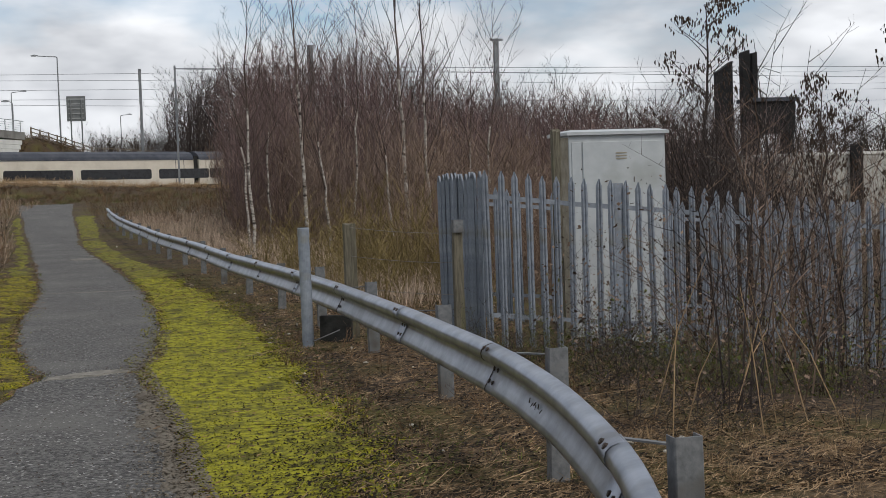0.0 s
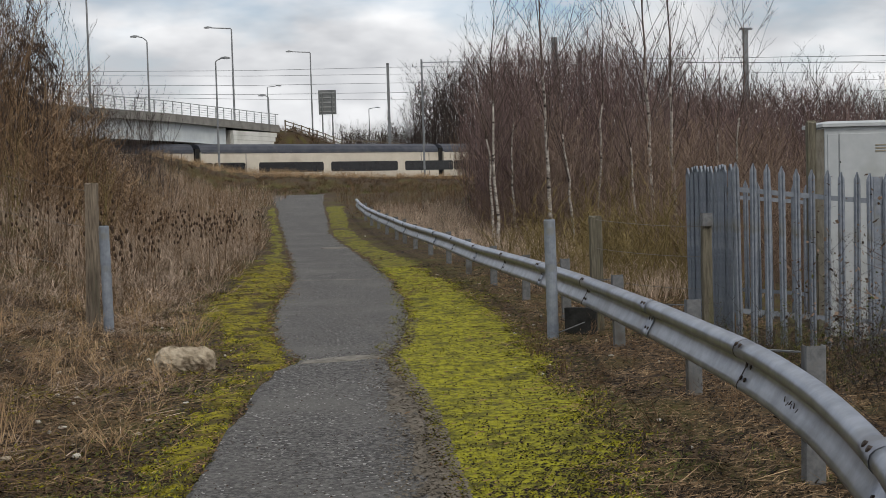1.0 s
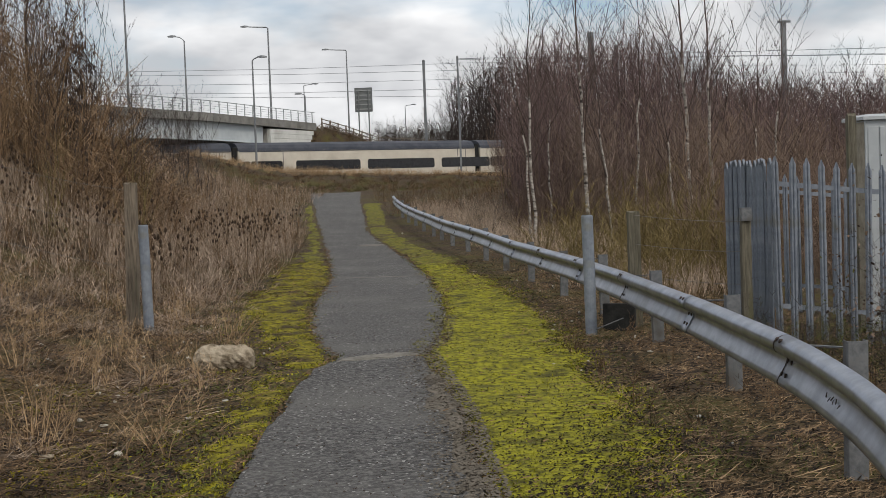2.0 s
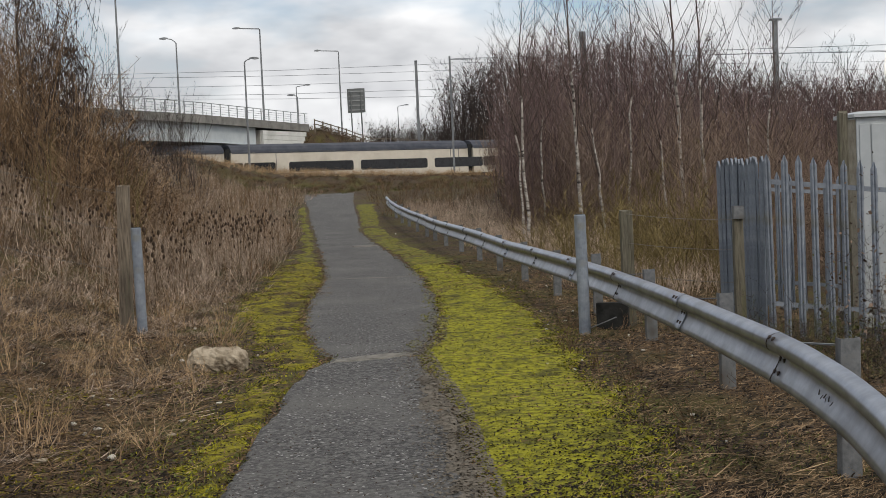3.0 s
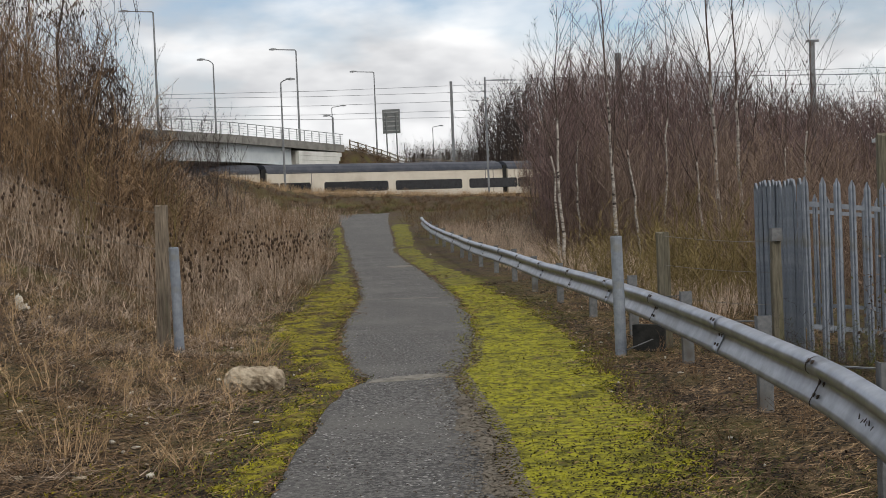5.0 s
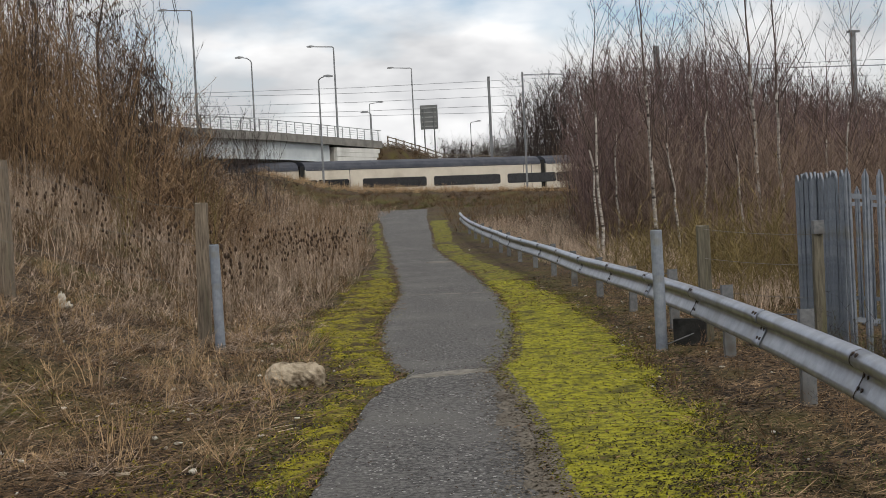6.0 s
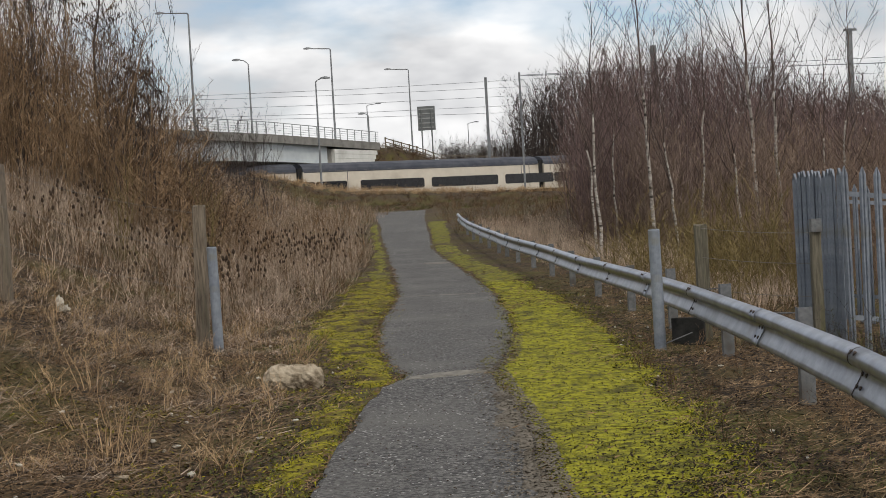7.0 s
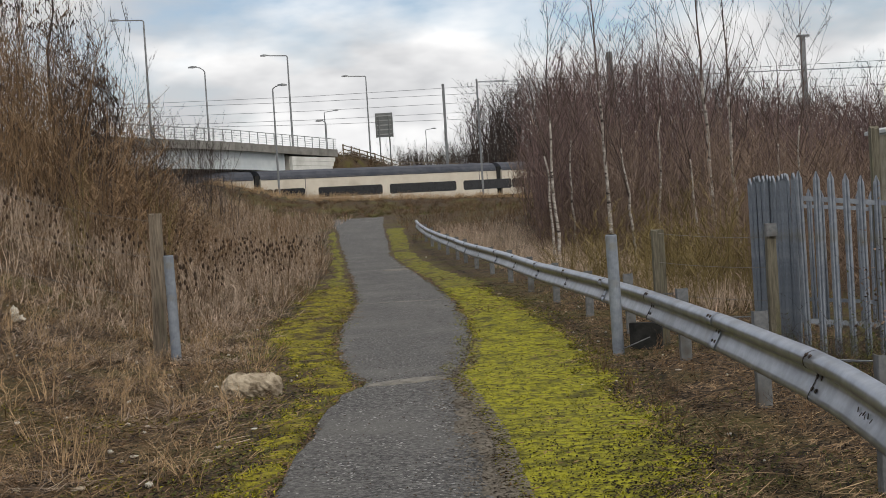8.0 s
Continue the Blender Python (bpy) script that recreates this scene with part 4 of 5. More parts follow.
for i, (z0, z1) in enumerate(((15.46, 16.0), (15.04, 15.2), (14.0, 14.2), (13.1, 13.1), (12.85, 12.3))):
    bag = Bag()
    pts = []
    for k in range(25):
        u = -3 + 7 * k / 24
        sag = 0.25 * (4 * (u % 1) * (1 - u % 1))
        pts.append((-34.2 + 36 * u, 140 + 10 * u, z0 + (z1 - z0) * u - sag))
    bag.tube(pts, [0.022] * len(pts), 4)
    solid("overhead_wire", bag, LAMP_STEEL, "thin overhead line wire strung above the railway", "wire", group="overhead wires")
for z0, z1 in ((8.83, 8.53), (8.57, 7.9)):
    bag = Bag()
    bag.tube([(17 + 26 * u, 75, z0 + (z1 - z0) * u) for u in (-0.6, 0, 0.5, 1, 1.6)], [0.016] * 5, 4)
    solid("overhead_wire", bag, LAMP_STEEL, "thin overhead line wire strung above the railway", "wire", group="overhead wires")


# ======== bare trees, shrubs and weeds ========
def grow(bag, p, way, length, r, level, rng, up=0.25, wander=0.18, kids=(6, 5, 3), spread=0.8, shrink=0.5, start=0.25, sides=3, tips=None, least=0.003):
    """A bending stem with side shoots, level by level; the last shoots are narrow blades."""
    n = (1 if bag.flat else 2, 2, 3, 4)[level]
    pts, radii = [p], [r]
    way = way.normalized()
    for i in range(n):
        way = (way + Vector((rng.gauss(0, wander), rng.gauss(0, wander), rng.gauss(0, wander * 0.5) + up * 0.3))).normalized()
        pts.append(pts[-1] + way * (length / n))
        radii.append(r * (1 - 0.75 * (i + 1) / n))
    if level > (1 if bag.flat else 0):
        bag.tube(pts, radii, sides, cap=False)
    else:
        a = rng.uniform(0, 3.14)
        side = Vector((math.cos(a), math.sin(a), 0.2)) * 1.25
        k = len(bag.v)
        for q, w in zip(pts, radii):
            bag.v += [tuple(q - side * w), tuple(q + side * w)]
        bag.f += [(k + 2 * i, k + 2 * i + 1, k + 2 * i + 3, k + 2 * i + 2) for i in range(n)]
    if tips is not None and level == 0:
        tips.append(pts[-1])
    if level > 0:
        for k in range(kids[level - 1]):
            f = start + (1 - start) * (k + rng.random()) / kids[level - 1]
            f = min(f, 0.98)
            i = min(int(f * n), n - 1)
            q = pts[i].lerp(pts[i + 1], f * n - i)
            along = (pts[i + 1] - pts[i]).normalized()
            turn = rng.uniform(0, 2 * math.pi)
            out = Vector((math.cos(turn), math.sin(turn), rng.uniform(-0.1, 0.3)))
            side = (along * (1 - spread) + out * spread).normalized()
            grow(bag, q, side, length * shrink * rng.uniform(0.6, 1.15) * (1.15 - 0.5 * f), max(r * 0.5, least), level - 1, rng, up, wander, kids, spread, shrink, start, 3, tips, least)


def arrays(bag):
    return np.array(bag.v), np.array([f for f in bag.f if len(f) == 4], dtype=np.int64)


def mass(name, variants, spots, mat, label, category):
    """Many copies of a few plants joined into one mesh. A spot: variant, x, y, z, turn, width, height, lean x, lean y."""
    vs, fs, n = [], [], 0
    for k, x, y, z, turn, sw, sh, lx, ly in spots:
        v, f = variants[k]
        c, s_ = math.cos(turn), math.sin(turn)
        w = np.empty_like(v)
        w[:, 2] = v[:, 2] * sh
        w[:, 0] = (v[:, 0] * c - v[:, 1] * s_) * sw + lx * w[:, 2]
        w[:, 1] = (v[:, 0] * s_ + v[:, 1] * c) * sw + ly * w[:, 2]
        w += (x, y, z)
        vs.append(w)
        fs.append(f + n)
        n += len(v)
    return quads(name, np.concatenate(vs), np.concatenate(fs), mat, label, category)


def quads(name, v, f, mat, label, category, corners=4):
    me = bpy.data.meshes.new(name)
    me.vertices.add(len(v))
    me.vertices.foreach_set("co", v.astype(np.float32).ravel())
    me.loops.add(f.size)
    me.loops.foreach_set("vertex_index", f.astype(np.int32).ravel())
    me.polygons.add(len(f))
    me.polygons.foreach_set("loop_start", np.arange(0, f.size, corners, dtype=np.int32))
    me.polygons.foreach_set("loop_total", np.full(len(f), corners, dtype=np.int32))
    me.materials.append(mat)
    me.update(calc_edges=True)
    return tagged(new(name, me), label, category, kind="stuff")


def variants(count, make):
    out = []
    for k in range(count):
        bag = Bag(flat=True)
        make(bag, random.Random(100 + k))
        out.append(arrays(bag))
    return out


def clump(stems, height, r, kids, up, spread, base=0.25, level=2, lean=0.35, wander=0.14, shrink=0.42, start=0.2, least=0.003):
    def make(bag, rng):
        for _ in range(stems):
            a, q = rng.uniform(0, 2 * math.pi), rng.uniform(0, base)
            way = Vector((math.cos(a) * rng.uniform(0, lean), math.sin(a) * rng.uniform(0, lean), 1))
            grow(bag, Vector((math.cos(a) * q, math.sin(a) * q, -0.1)), way, height * rng.uniform(0.65, 1.05), r * rng.uniform(0.7, 1.2), level, rng, up, wander, kids, spread, shrink, start, least=least)
    return make


def scatter(rng, n, inside, x_lo, x_hi, y_lo, y_hi, kinds, width, height, lean=0.06, sink=0.03):
    spots = []
    while len(spots) < n:
        x, y = rng.uniform(x_lo, x_hi), rng.uniform(y_lo, y_hi)
        k = inside(x, y)
        if k > 0:
            spots.append((rng.randrange(kinds), x, y, ground(x, y) - sink, rng.uniform(0, 6.28), rng.uniform(*width), rng.uniform(*height) * k, rng.gauss(0, lean), rng.gauss(0, lean)))
    return spots


rng = random.Random(11)
# the thicket right of the path: tall red-brown saplings behind, lower brown growth in front and towards the compound
SAPLING = variants(8, clump(3, 1.0, 0.0032, (5, 10), 0.42, 0.50, 0.12, shrink=0.27, lean=0.16, wander=0.06, start=0.12, least=0.0012))
BUSHY = variants(6, clump(7, 1.0, 0.0042, (6, 6), 0.34, 0.52, 0.18, shrink=0.34, lean=0.34, wander=0.10, least=0.0024))


# bearings and elevations of the wood's outline from the camera, in degrees
SKYLINE_BEARING, SKYLINE_RISE = [1.5, 2.6, 3.4, 4.4, 5.6, 8.8, 10.7, 12.3, 13.4, 15.4, 19, 21, 27, 31], [3.2, 4.0, 5.1, 5.8, 6.1, 5.9, 5.4, 4.5, 4.0, 3.8, 3.6, 3.2, 3.1, 2.7]


def skyline_height(x, y):
    """Height over the ground that fits the wood's outline to the camera's view."""
    e = float(np.interp(math.degrees(math.atan2(x, y)), SKYLINE_BEARING, SKYLINE_RISE))
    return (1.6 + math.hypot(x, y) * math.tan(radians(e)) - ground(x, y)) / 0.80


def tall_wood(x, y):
    return skyline_height(x, y) if x > 2.55 + 0.03 * (y - 36) else 0


def low_wood(x, y):
    lo = 2.5 + 0.05 * (y - 36) if y > 33.5 else 5.0
    if x < lo or (x > 2.9 and y < 19.5):
        return 0
    return 1


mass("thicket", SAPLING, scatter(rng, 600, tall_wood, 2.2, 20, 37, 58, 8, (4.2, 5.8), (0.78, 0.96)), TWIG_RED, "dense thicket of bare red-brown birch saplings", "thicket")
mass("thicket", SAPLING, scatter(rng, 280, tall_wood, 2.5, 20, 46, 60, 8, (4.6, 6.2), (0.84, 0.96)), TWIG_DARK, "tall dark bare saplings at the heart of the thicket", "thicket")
mass("thicket", SAPLING, scatter(rng, 130, lambda x, y: skyline_height(x, y) * 0.72 if x > 3.2 else 0, 3, 12, 34, 42, 8, (3.8, 5.0), (0.7, 1.0)), TWIG_PALE, "bare grey-brown saplings standing before the thicket", "thicket")
mass("thicket", SAPLING, scatter(rng, 220, low_wood, 2.2, 22, 30, 46, 8, (3.6, 4.8), (2.6, 4.6)), TWIG_BROWN, "bare brown saplings at the edge of the thicket", "thicket")
mass("undergrowth", BUSHY, scatter(rng, 210, low_wood, 2.2, 18, 24, 44, 6, (1.7, 2.5), (1.2, 2.5)), TWIG_BROWN, "tangled bare brown undergrowth below the saplings", "undergrowth")
mass("willow_scrub", BUSHY, scatter(rng, 58, lambda x, y: 1 if x > 1.9 + (24 - y) * 0.08 and not (x > 2.9 and y < 18.5) else 0, 1.9, 5.2, 16.5, 27, 6, (1.4, 2.1), (0.9, 1.9)), TWIG_OLIVE, "olive-yellow bare willow scrub behind the barrier", "shrub")
mass("thicket", SAPLING, scatter(rng, 60, lambda x, y: 1 if x / y > 0.16 else 0, 4.2, 10, 20.5, 33, 8, (2.6, 3.6), (2.4, 3.6)), TWIG_BROWN, "bare brown saplings beside the compound", "thicket")
mass("thicket", SAPLING, scatter(rng, 110, lambda x, y: 1 if x > 4 else 0, 5, 26, 20, 36, 8, (3.0, 4.2), (2.6, 3.9)), TWIG_BROWN, "bare brown saplings behind the compound", "thicket")

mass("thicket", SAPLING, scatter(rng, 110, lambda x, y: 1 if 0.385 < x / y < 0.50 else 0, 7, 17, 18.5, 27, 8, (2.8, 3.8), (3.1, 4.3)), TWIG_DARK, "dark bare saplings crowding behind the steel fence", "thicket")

# far woods: behind the yard, beside the railway and on the embankment
FAR = variants(4, clump(2, 1.0, 0.006, (6, 9), 0.22, 0.6, 0.05, shrink=0.34, lean=0.15, least=0.0022))
mass("far_wood", FAR, scatter(rng, 330, lambda x, y: skyline_height(x, y) if x > y * 0.2 else 0, 10, 62, 74, 100, 4, (6.5, 9), (0.8, 1.05)), TWIG_FAR, "distant belt of bare woodland beyond the yard", "woodland")
mass("far_wood", FAR, scatter(rng, 150, lambda x, y: float(np.interp(x, [1.4, 4, 9], [0.74, 0.95, 1.05])), 1.6, 16, 150, 170, 4, (8, 11), (12, 15)), TWIG_DARK, "tall bare dark trees beside the railway", "woodland")
mass("far_scrub", BUSHY, scatter(rng, 130, lambda x, y: 1 if x > -8.2 else 0, -10, 14, 168, 190, 6, (4.0, 5.5), (3.4, 5.0)), TWIG_FAR, "dark scrub along the top of the embankment", "scrub")
mass("far_scrub", BUSHY, scatter(rng, 60, lambda x, y: 1, 4.6, 11, 92, 108, 6, (2.6, 3.6), (3.0, 5.2)), TWIG_BROWN, "bare brown scrub beside the railway", "scrub")
mass("far_scrub", BUSHY, scatter(rng, 130, lambda x, y: 1 if x > -12.5 else 0, -12.5, 12, 138, 166, 6, (2.4, 3.6), (0.7, 1.3)), TWIG_DARK, "low brown scrub on the embankment slope", "scrub")

# hawthorn scrub on the bank left of the path
LEFT_X, LEFT_H = [-18, -13.5, -11.5, -10, -9, -8.2, -7.4, -6.6], [6.8, 6.4, 5.7, 4.6, 3.2, 2.1, 1.2, 0]


def left_scrub(x, y):
    q = x * 35 / y
    return float(np.interp(q, LEFT_X, LEFT_H)) / 4.5 if q > -19 else 0


HAWTHORN = variants(6, clump(6, 1.0, 0.0046, (6, 7), 0.16, 0.66, 0.2, shrink=0.36, lean=0.42, wander=0.17, least=0.0024))
mass("hawthorn_scrub", HAWTHORN, scatter(rng, 290, left_scrub, -22, -5, 27, 42, 6, (2.4, 3.4), (3.4, 4.9)), TWIG_RUST, "dense rust-brown bare hawthorn scrub on the bank", "scrub")
mass("bare_saplings", SAPLING, scatter(rng, 130, left_scrub, -20, -7, 30, 42, 8, (3.4, 4.6), (5.6, 7.4)), TWIG_DARK, "thin dark bare saplings rising out of the scrub", "scrub")
mass("bare_saplings", SAPLING, scatter(rng, 30, lambda x, y: 1 if -0.245 < x / y < -0.175 else 0, -24, -8, 46, 70, 8, (3.2, 4.2), (3.4, 5.2)), TWIG_DARK, "thin bare saplings in front of the bridge", "scrub")


# single birches: pale mottled trunks below, brown above, with steep open limbs
def birch(x, y, height, lean, girth, seed):
    rng = random.Random(seed)
    ob = thing("birch_tree", "slender young birch with pale bark and bare twigs", "tree", (x, y, ground(x, y) - 0.02), group="birches in the thicket")
    trunk, crown = Bag(), Bag()
    pts, p = [], Vector((0, 0, -0.2))
    for i in range(15):
        pts.append(p.copy())
        p += Vector((lean * height / 14 + rng.gauss(0, 0.035), rng.gauss(0, 0.035), height / 14))
    radii = [girth * (1 - 0.064 * i) for i in range(15)]
    cut = 8
    trunk.tube(pts[:cut + 1], radii[:cut + 1], 8)
    crown.tube(pts[cut:], [q * 0.97 for q in radii[cut:]], 5, cap=False)
    for k in range(17):
        f = 0.30 + 0.66 * (k + rng.random()) / 17
        i = int(f * 14)
        q = pts[i].lerp(pts[min(i + 1, 14)], f * 14 - i)
        a = rng.uniform(0, 6.28)
        grow(crown, q, Vector((math.cos(a) * 0.42, math.sin(a) * 0.42, 0.8)), height * 0.42 * (1.2 - 0.8 * f) * rng.uniform(0.6, 1.3), max(radii[i] * 0.42, 0.008), 2, rng, 0.30, 0.10, (5, 4), 0.48, 0.44, 0.25, least=0.0042)
    part("trunk", trunk, BARK, ob, "pale peeling birch bark with dark marks", smooth=True)
    part("crown", crown, TWIG_BARK, ob)
    return ob


BIRCHES = [(2.45, 33.4, 5.2, -0.13, 0.040), (2.40, 32.6, 6.8, -0.01, 0.050), (3.80, 33.0, 8.0, -0.035, 0.058), (4.36, 33.6, 5.6, -0.03, 0.042), (6.35, 32.4, 8.6, -0.05, 0.066), (7.05, 33.2, 8.2, -0.04, 0.060),
           (3.05, 35.5, 6.0, 0.03, 0.034), (5.3, 35.0, 7.4, 0.05, 0.040), (8.6, 36.0, 6.4, 0.02, 0.044), (10.6, 33.0, 5.6, 0.01, 0.040), (5.75, 30.6, 5.2, -0.10, 0.034), (7.6, 30.2, 6.6, 0.06, 0.040)]
for i, spec in enumerate(BIRCHES):
    birch(*spec, 40 + i)


# trees that still carry dark leaves and catkins
def alder(x, y, height, seed, width=1.0):
    rng = random.Random(seed)
    ob = thing("alder_tree", "bare alder with dark hanging catkins and dead leaves", "tree", (x, y, ground(x, y) - 0.05))
    crown, tips, leaves = Bag(), [], Bag()
    trunk = Bag()
    pts = [Vector((rng.gauss(0, 0.03) * i, rng.gauss(0, 0.03) * i, height * i / 6)) for i in range(7)]
    trunk.tube(pts, [0.011 * height * (1 - 0.14 * i) for i in range(7)], 7)
    for k in range(26):
        f = 0.25 + 0.73 * k / 26
        i = min(int(f * 6), 5)
        q = pts[i].lerp(pts[i + 1], f * 6 - i)
        a = rng.uniform(0, 6.28)
        grow(crown, q, Vector((math.cos(a) * width, math.sin(a) * width, 0.7)), height * 0.26 * (1.3 - 0.8 * f), 0.0025 * height, 2, rng, 0.25, 0.14, (4, 4), 0.6, 0.5, 0.25, 3, tips)
    for p in tips:
        for _ in range(2):
            c = p + Vector((rng.gauss(0, 0.05), rng.gauss(0, 0.05), rng.gauss(0, 0.05)))
            s_ = rng.uniform(0.012, 0.022)
            leaves.tube([c, c - Vector((rng.gauss(0, 0.01), rng.gauss(0, 0.01), s_ * 2.2)), c - Vector((0, 0, s_ * 5))], [s_ * 0.5, s_, s_ * 0.3], 4, cap=False)
    part("trunk", trunk, TWIG_DARK, ob)
    part("crown", crown, TWIG_DARK, ob)
    part("foliage", leaves, SEED, ob, "dark hanging catkins and leaves")


alder(-10.6, 34.5, 6.6, 61)
alder(-12.6, 34.0, 6.4, 63)
alder(-9.3, 33.5, 4.0, 66)
alder(12.2, 27.5, 6.6, 62)
alder(17.5, 27.0, 6.8, 64)
alder(14.3, 26.0, 4.6, 65)


# dark shrubs in front of the compound
def shrub(x, y, height, seed, stems=7):
    ob = thing("bare_shrub", "tangled dark bare shrub in front of the steel fence", "shrub", (x, y, ground(x, y)), group="bare shrubs by the compound")
    r = random.Random(seed)
    for _ in range(stems):
        bag, a, q = Bag(), r.uniform(0, 6.28), r.uniform(0, 0.22)
        way = Vector((math.cos(a) * r.uniform(0, 0.5), math.sin(a) * r.uniform(0, 0.5), 1))
        grow(bag, Vector((math.cos(a) * q, math.sin(a) * q, -0.1)), way, height * r.uniform(0.65, 1.05), 0.0032 * height * r.uniform(0.6, 1.3), 2, r, 0.20, 0.15, (7, 8), 0.66, 0.36, 0.18, least=0.0016)
        part("stem", bag, TWIG_DARK if seed % 3 else TWIG_BROWN, ob)


for i, (x, y, h) in enumerate(((4.05, 8.7, 2.9), (4.75, 9.0, 2.5), (5.4, 9.9, 2.7), (4.9, 11.2, 2.1), (6.2, 11.3, 2.4), (3.75, 10.6, 1.2), (4.2, 12.0, 1.3), (5.6, 12.2, 1.6), (3.55, 9.4, 0.9), (6.9, 12.2, 2.0), (4.5, 10.0, 1.7), (5.8, 10.6, 2.5), (6.6, 11.6, 2.6), (5.1, 10.3, 2.3), (7.3, 12.4, 2.4))):
    shrub(x, y, h, 200 + i)
BRAMBLE = variants(5, clump(8, 1.0, 0.004, (5, 6), 0.08, 0.7, 0.3, 2, 0.9, 0.22, 0.4, 0.15))
mass("brambles", BRAMBLE, scatter(rng, 70, lambda x, y: 1 if x > 2.9 + max(0, 9 - y) * 0.18 else 0, 2.8, 7.2, 7.2, 13.0, 5, (0.5, 0.95), (0.35, 0.85)), TWIG_DARK, "low tangle of dark brambles and dead stalks", "brambles")
mass("brambles", BRAMBLE, scatter(rng, 30, lambda x, y: 1, 3.2, 5.5, 9.5, 13.0, 5, (0.5, 0.8), (0.4, 0.7)), GREEN_BLADE, "low greenish bramble stems by the fence", "brambles")

def willow(x, y, height, seed):
    ob = thing("willow_sapling", "slim olive-yellow willow sapling among the weeds", "sapling", (x, y, ground(x, y)))
    r = random.Random(seed)
    for _ in range(5):
        bag, a = Bag(), r.uniform(0, 6.28)
        grow(bag, Vector((math.cos(a) * 0.05, math.sin(a) * 0.05, -0.1)), Vector((math.cos(a) * 0.16, math.sin(a) * 0.16, 1)), height * r.uniform(0.7, 1.0), 0.011, 2, r, 0.35, 0.08, (5, 9), 0.45, 0.28, 0.2, least=0.004)
        part("stem", bag, TWIG_OLIVE, ob)


willow(-5.25, 22.0, 2.7, 71)
willow(-7.3, 24.5, 2.2, 72)
willow(3.7, 18.9, 2.4, 73)
willow(3.2, 20.3, 2.2, 74)

# dry weeds, teasels and straw
WEED = variants(8, clump(6, 1.0, 0.0062, (5,), 0.25, 0.45, 0.16, 1, 0.30, 0.07, 0.26, 0.35, least=0.004))
TUFT = variants(6, clump(26, 1.0, 0.0075, (), 0.05, 0.5, 0.10, 0, 0.8, 0.16))


def weeds(x, y):
    d = moss_left(min(y, 60)) - 0.05 - x
    if d < 0:
        return 0
    return float(np.interp(d, [0, 0.6, 1.5, 4], [0.35, 0.75, 0.95, 1.0])) * float(np.interp(y, [14, 17, 20, 25, 45, 70], [0.12, 0.25, 0.6, 1.0, 1.0, 0.8]))


mass("dry_weeds", WEED, scatter(rng, 2000, weeds, -14, -2, 15, 46, 8, (0.7, 1.3), (0.6, 1.15), 0.1), STRAW_GREY, "dense dry straw-coloured weed stalks on the bank", "weeds")
mass("dry_weeds", WEED, scatter(rng, 800, weeds, -14, -2, 13, 42, 8, (0.7, 1.3), (0.5, 1.0), 0.12), LITTER, "dead brown weed stalks on the bank", "weeds")
mass("dry_weeds", WEED, scatter(rng, 700, lambda x, y: 1 if 0.7 < x - float(np.interp(y, RAIL_Y, RAIL_X)) < 4.0 else 0, -2, 5, 18, 56, 8, (0.6, 1.1), (0.3, 0.75), 0.1), STRAW_GREY, "dry pale weed stalks behind the crash barrier", "weeds")
mass("dry_weeds", WEED, scatter(rng, 520, weeds, -15, -4, 36, 74, 8, (0.8, 1.4), (0.8, 1.4), 0.1), LITTER, "dead brown weed stalks beside the far path", "weeds")
mass("dry_weeds", WEED, scatter(rng, 480, weeds, -15, -4, 36, 74, 8, (0.8, 1.4), (0.9, 1.5), 0.1), STRAW_GREY, "dry straw-coloured weeds beside the far path", "weeds")
mass("dry_weeds", WEED, scatter(rng, 260, lambda x, y: 1 if x > path_right(y) + 0.8 else 0, -4, 5, 52, 75, 8, (0.8, 1.4), (0.4, 0.9), 0.1), LITTER, "brown weeds beyond the end of the barrier", "weeds")
mass("dry_weeds", WEED, scatter(rng, 280, lambda x, y: 1 if x < moss_left(y) - 0.1 else 0, -7.5, -1.7, 7.6, 19, 8, (0.35, 0.7), (0.12, 0.5), 0.3), STRAW, "sparse thin pale stalks standing in the litter", "weeds")
mass("dry_weeds", WEED, scatter(rng, 120, lambda x, y: 1 if x > moss_right(y) + 0.1 else 0, 1.2, 4.5, 7.2, 18, 8, (0.3, 0.6), (0.1, 0.4), 0.3), LITTER, "sparse thin brown stalks standing in the litter", "weeds")
mass("dry_grass", TUFT, scatter(rng, 700, lambda x, y: 1, -16, 9, 74.5, 81, 6, (0.4, 0.8), (0.2, 0.45), 0.2), LITTER, "dead brown grass on the face of the low bank", "grass")
mass("winter_grass", TUFT, scatter(rng, 200, lambda x, y: 1, -12, 6, 73.5, 77.5, 6, (0.4, 0.7), (0.12, 0.3), 0.2), GREEN_BLADE, "olive grass at the foot of the low bank", "grass")
mass("dry_grass", TUFT, scatter(rng, 420, lambda x, y: 1, -13.2, 2, 136, 164, 6, (0.9, 1.6), (0.5, 1.1), 0.2), LITTER, "dead brown grass on the embankment slope", "grass")
mass("dry_grass", TUFT, scatter(rng, 420, lambda x, y: 1, -16, 9, 81, 86, 6, (0.5, 0.9), (0.3, 0.65), 0.2), STRAW, "tufts of dry grass on the low bank", "grass")
mass("dry_grass", TUFT, scatter(rng, 150, lambda x, y: 1 if x - float(np.interp(y, RAIL_Y, RAIL_X)) > -0.25 and x < 4 + (12 - y) * 0.1 else 0, -1, 5, 6.2, 26, 6, (0.07, 0.16), (0.04, 0.13), 0.3), STRAW, "tufts of pale dry grass under the barrier", "grass")
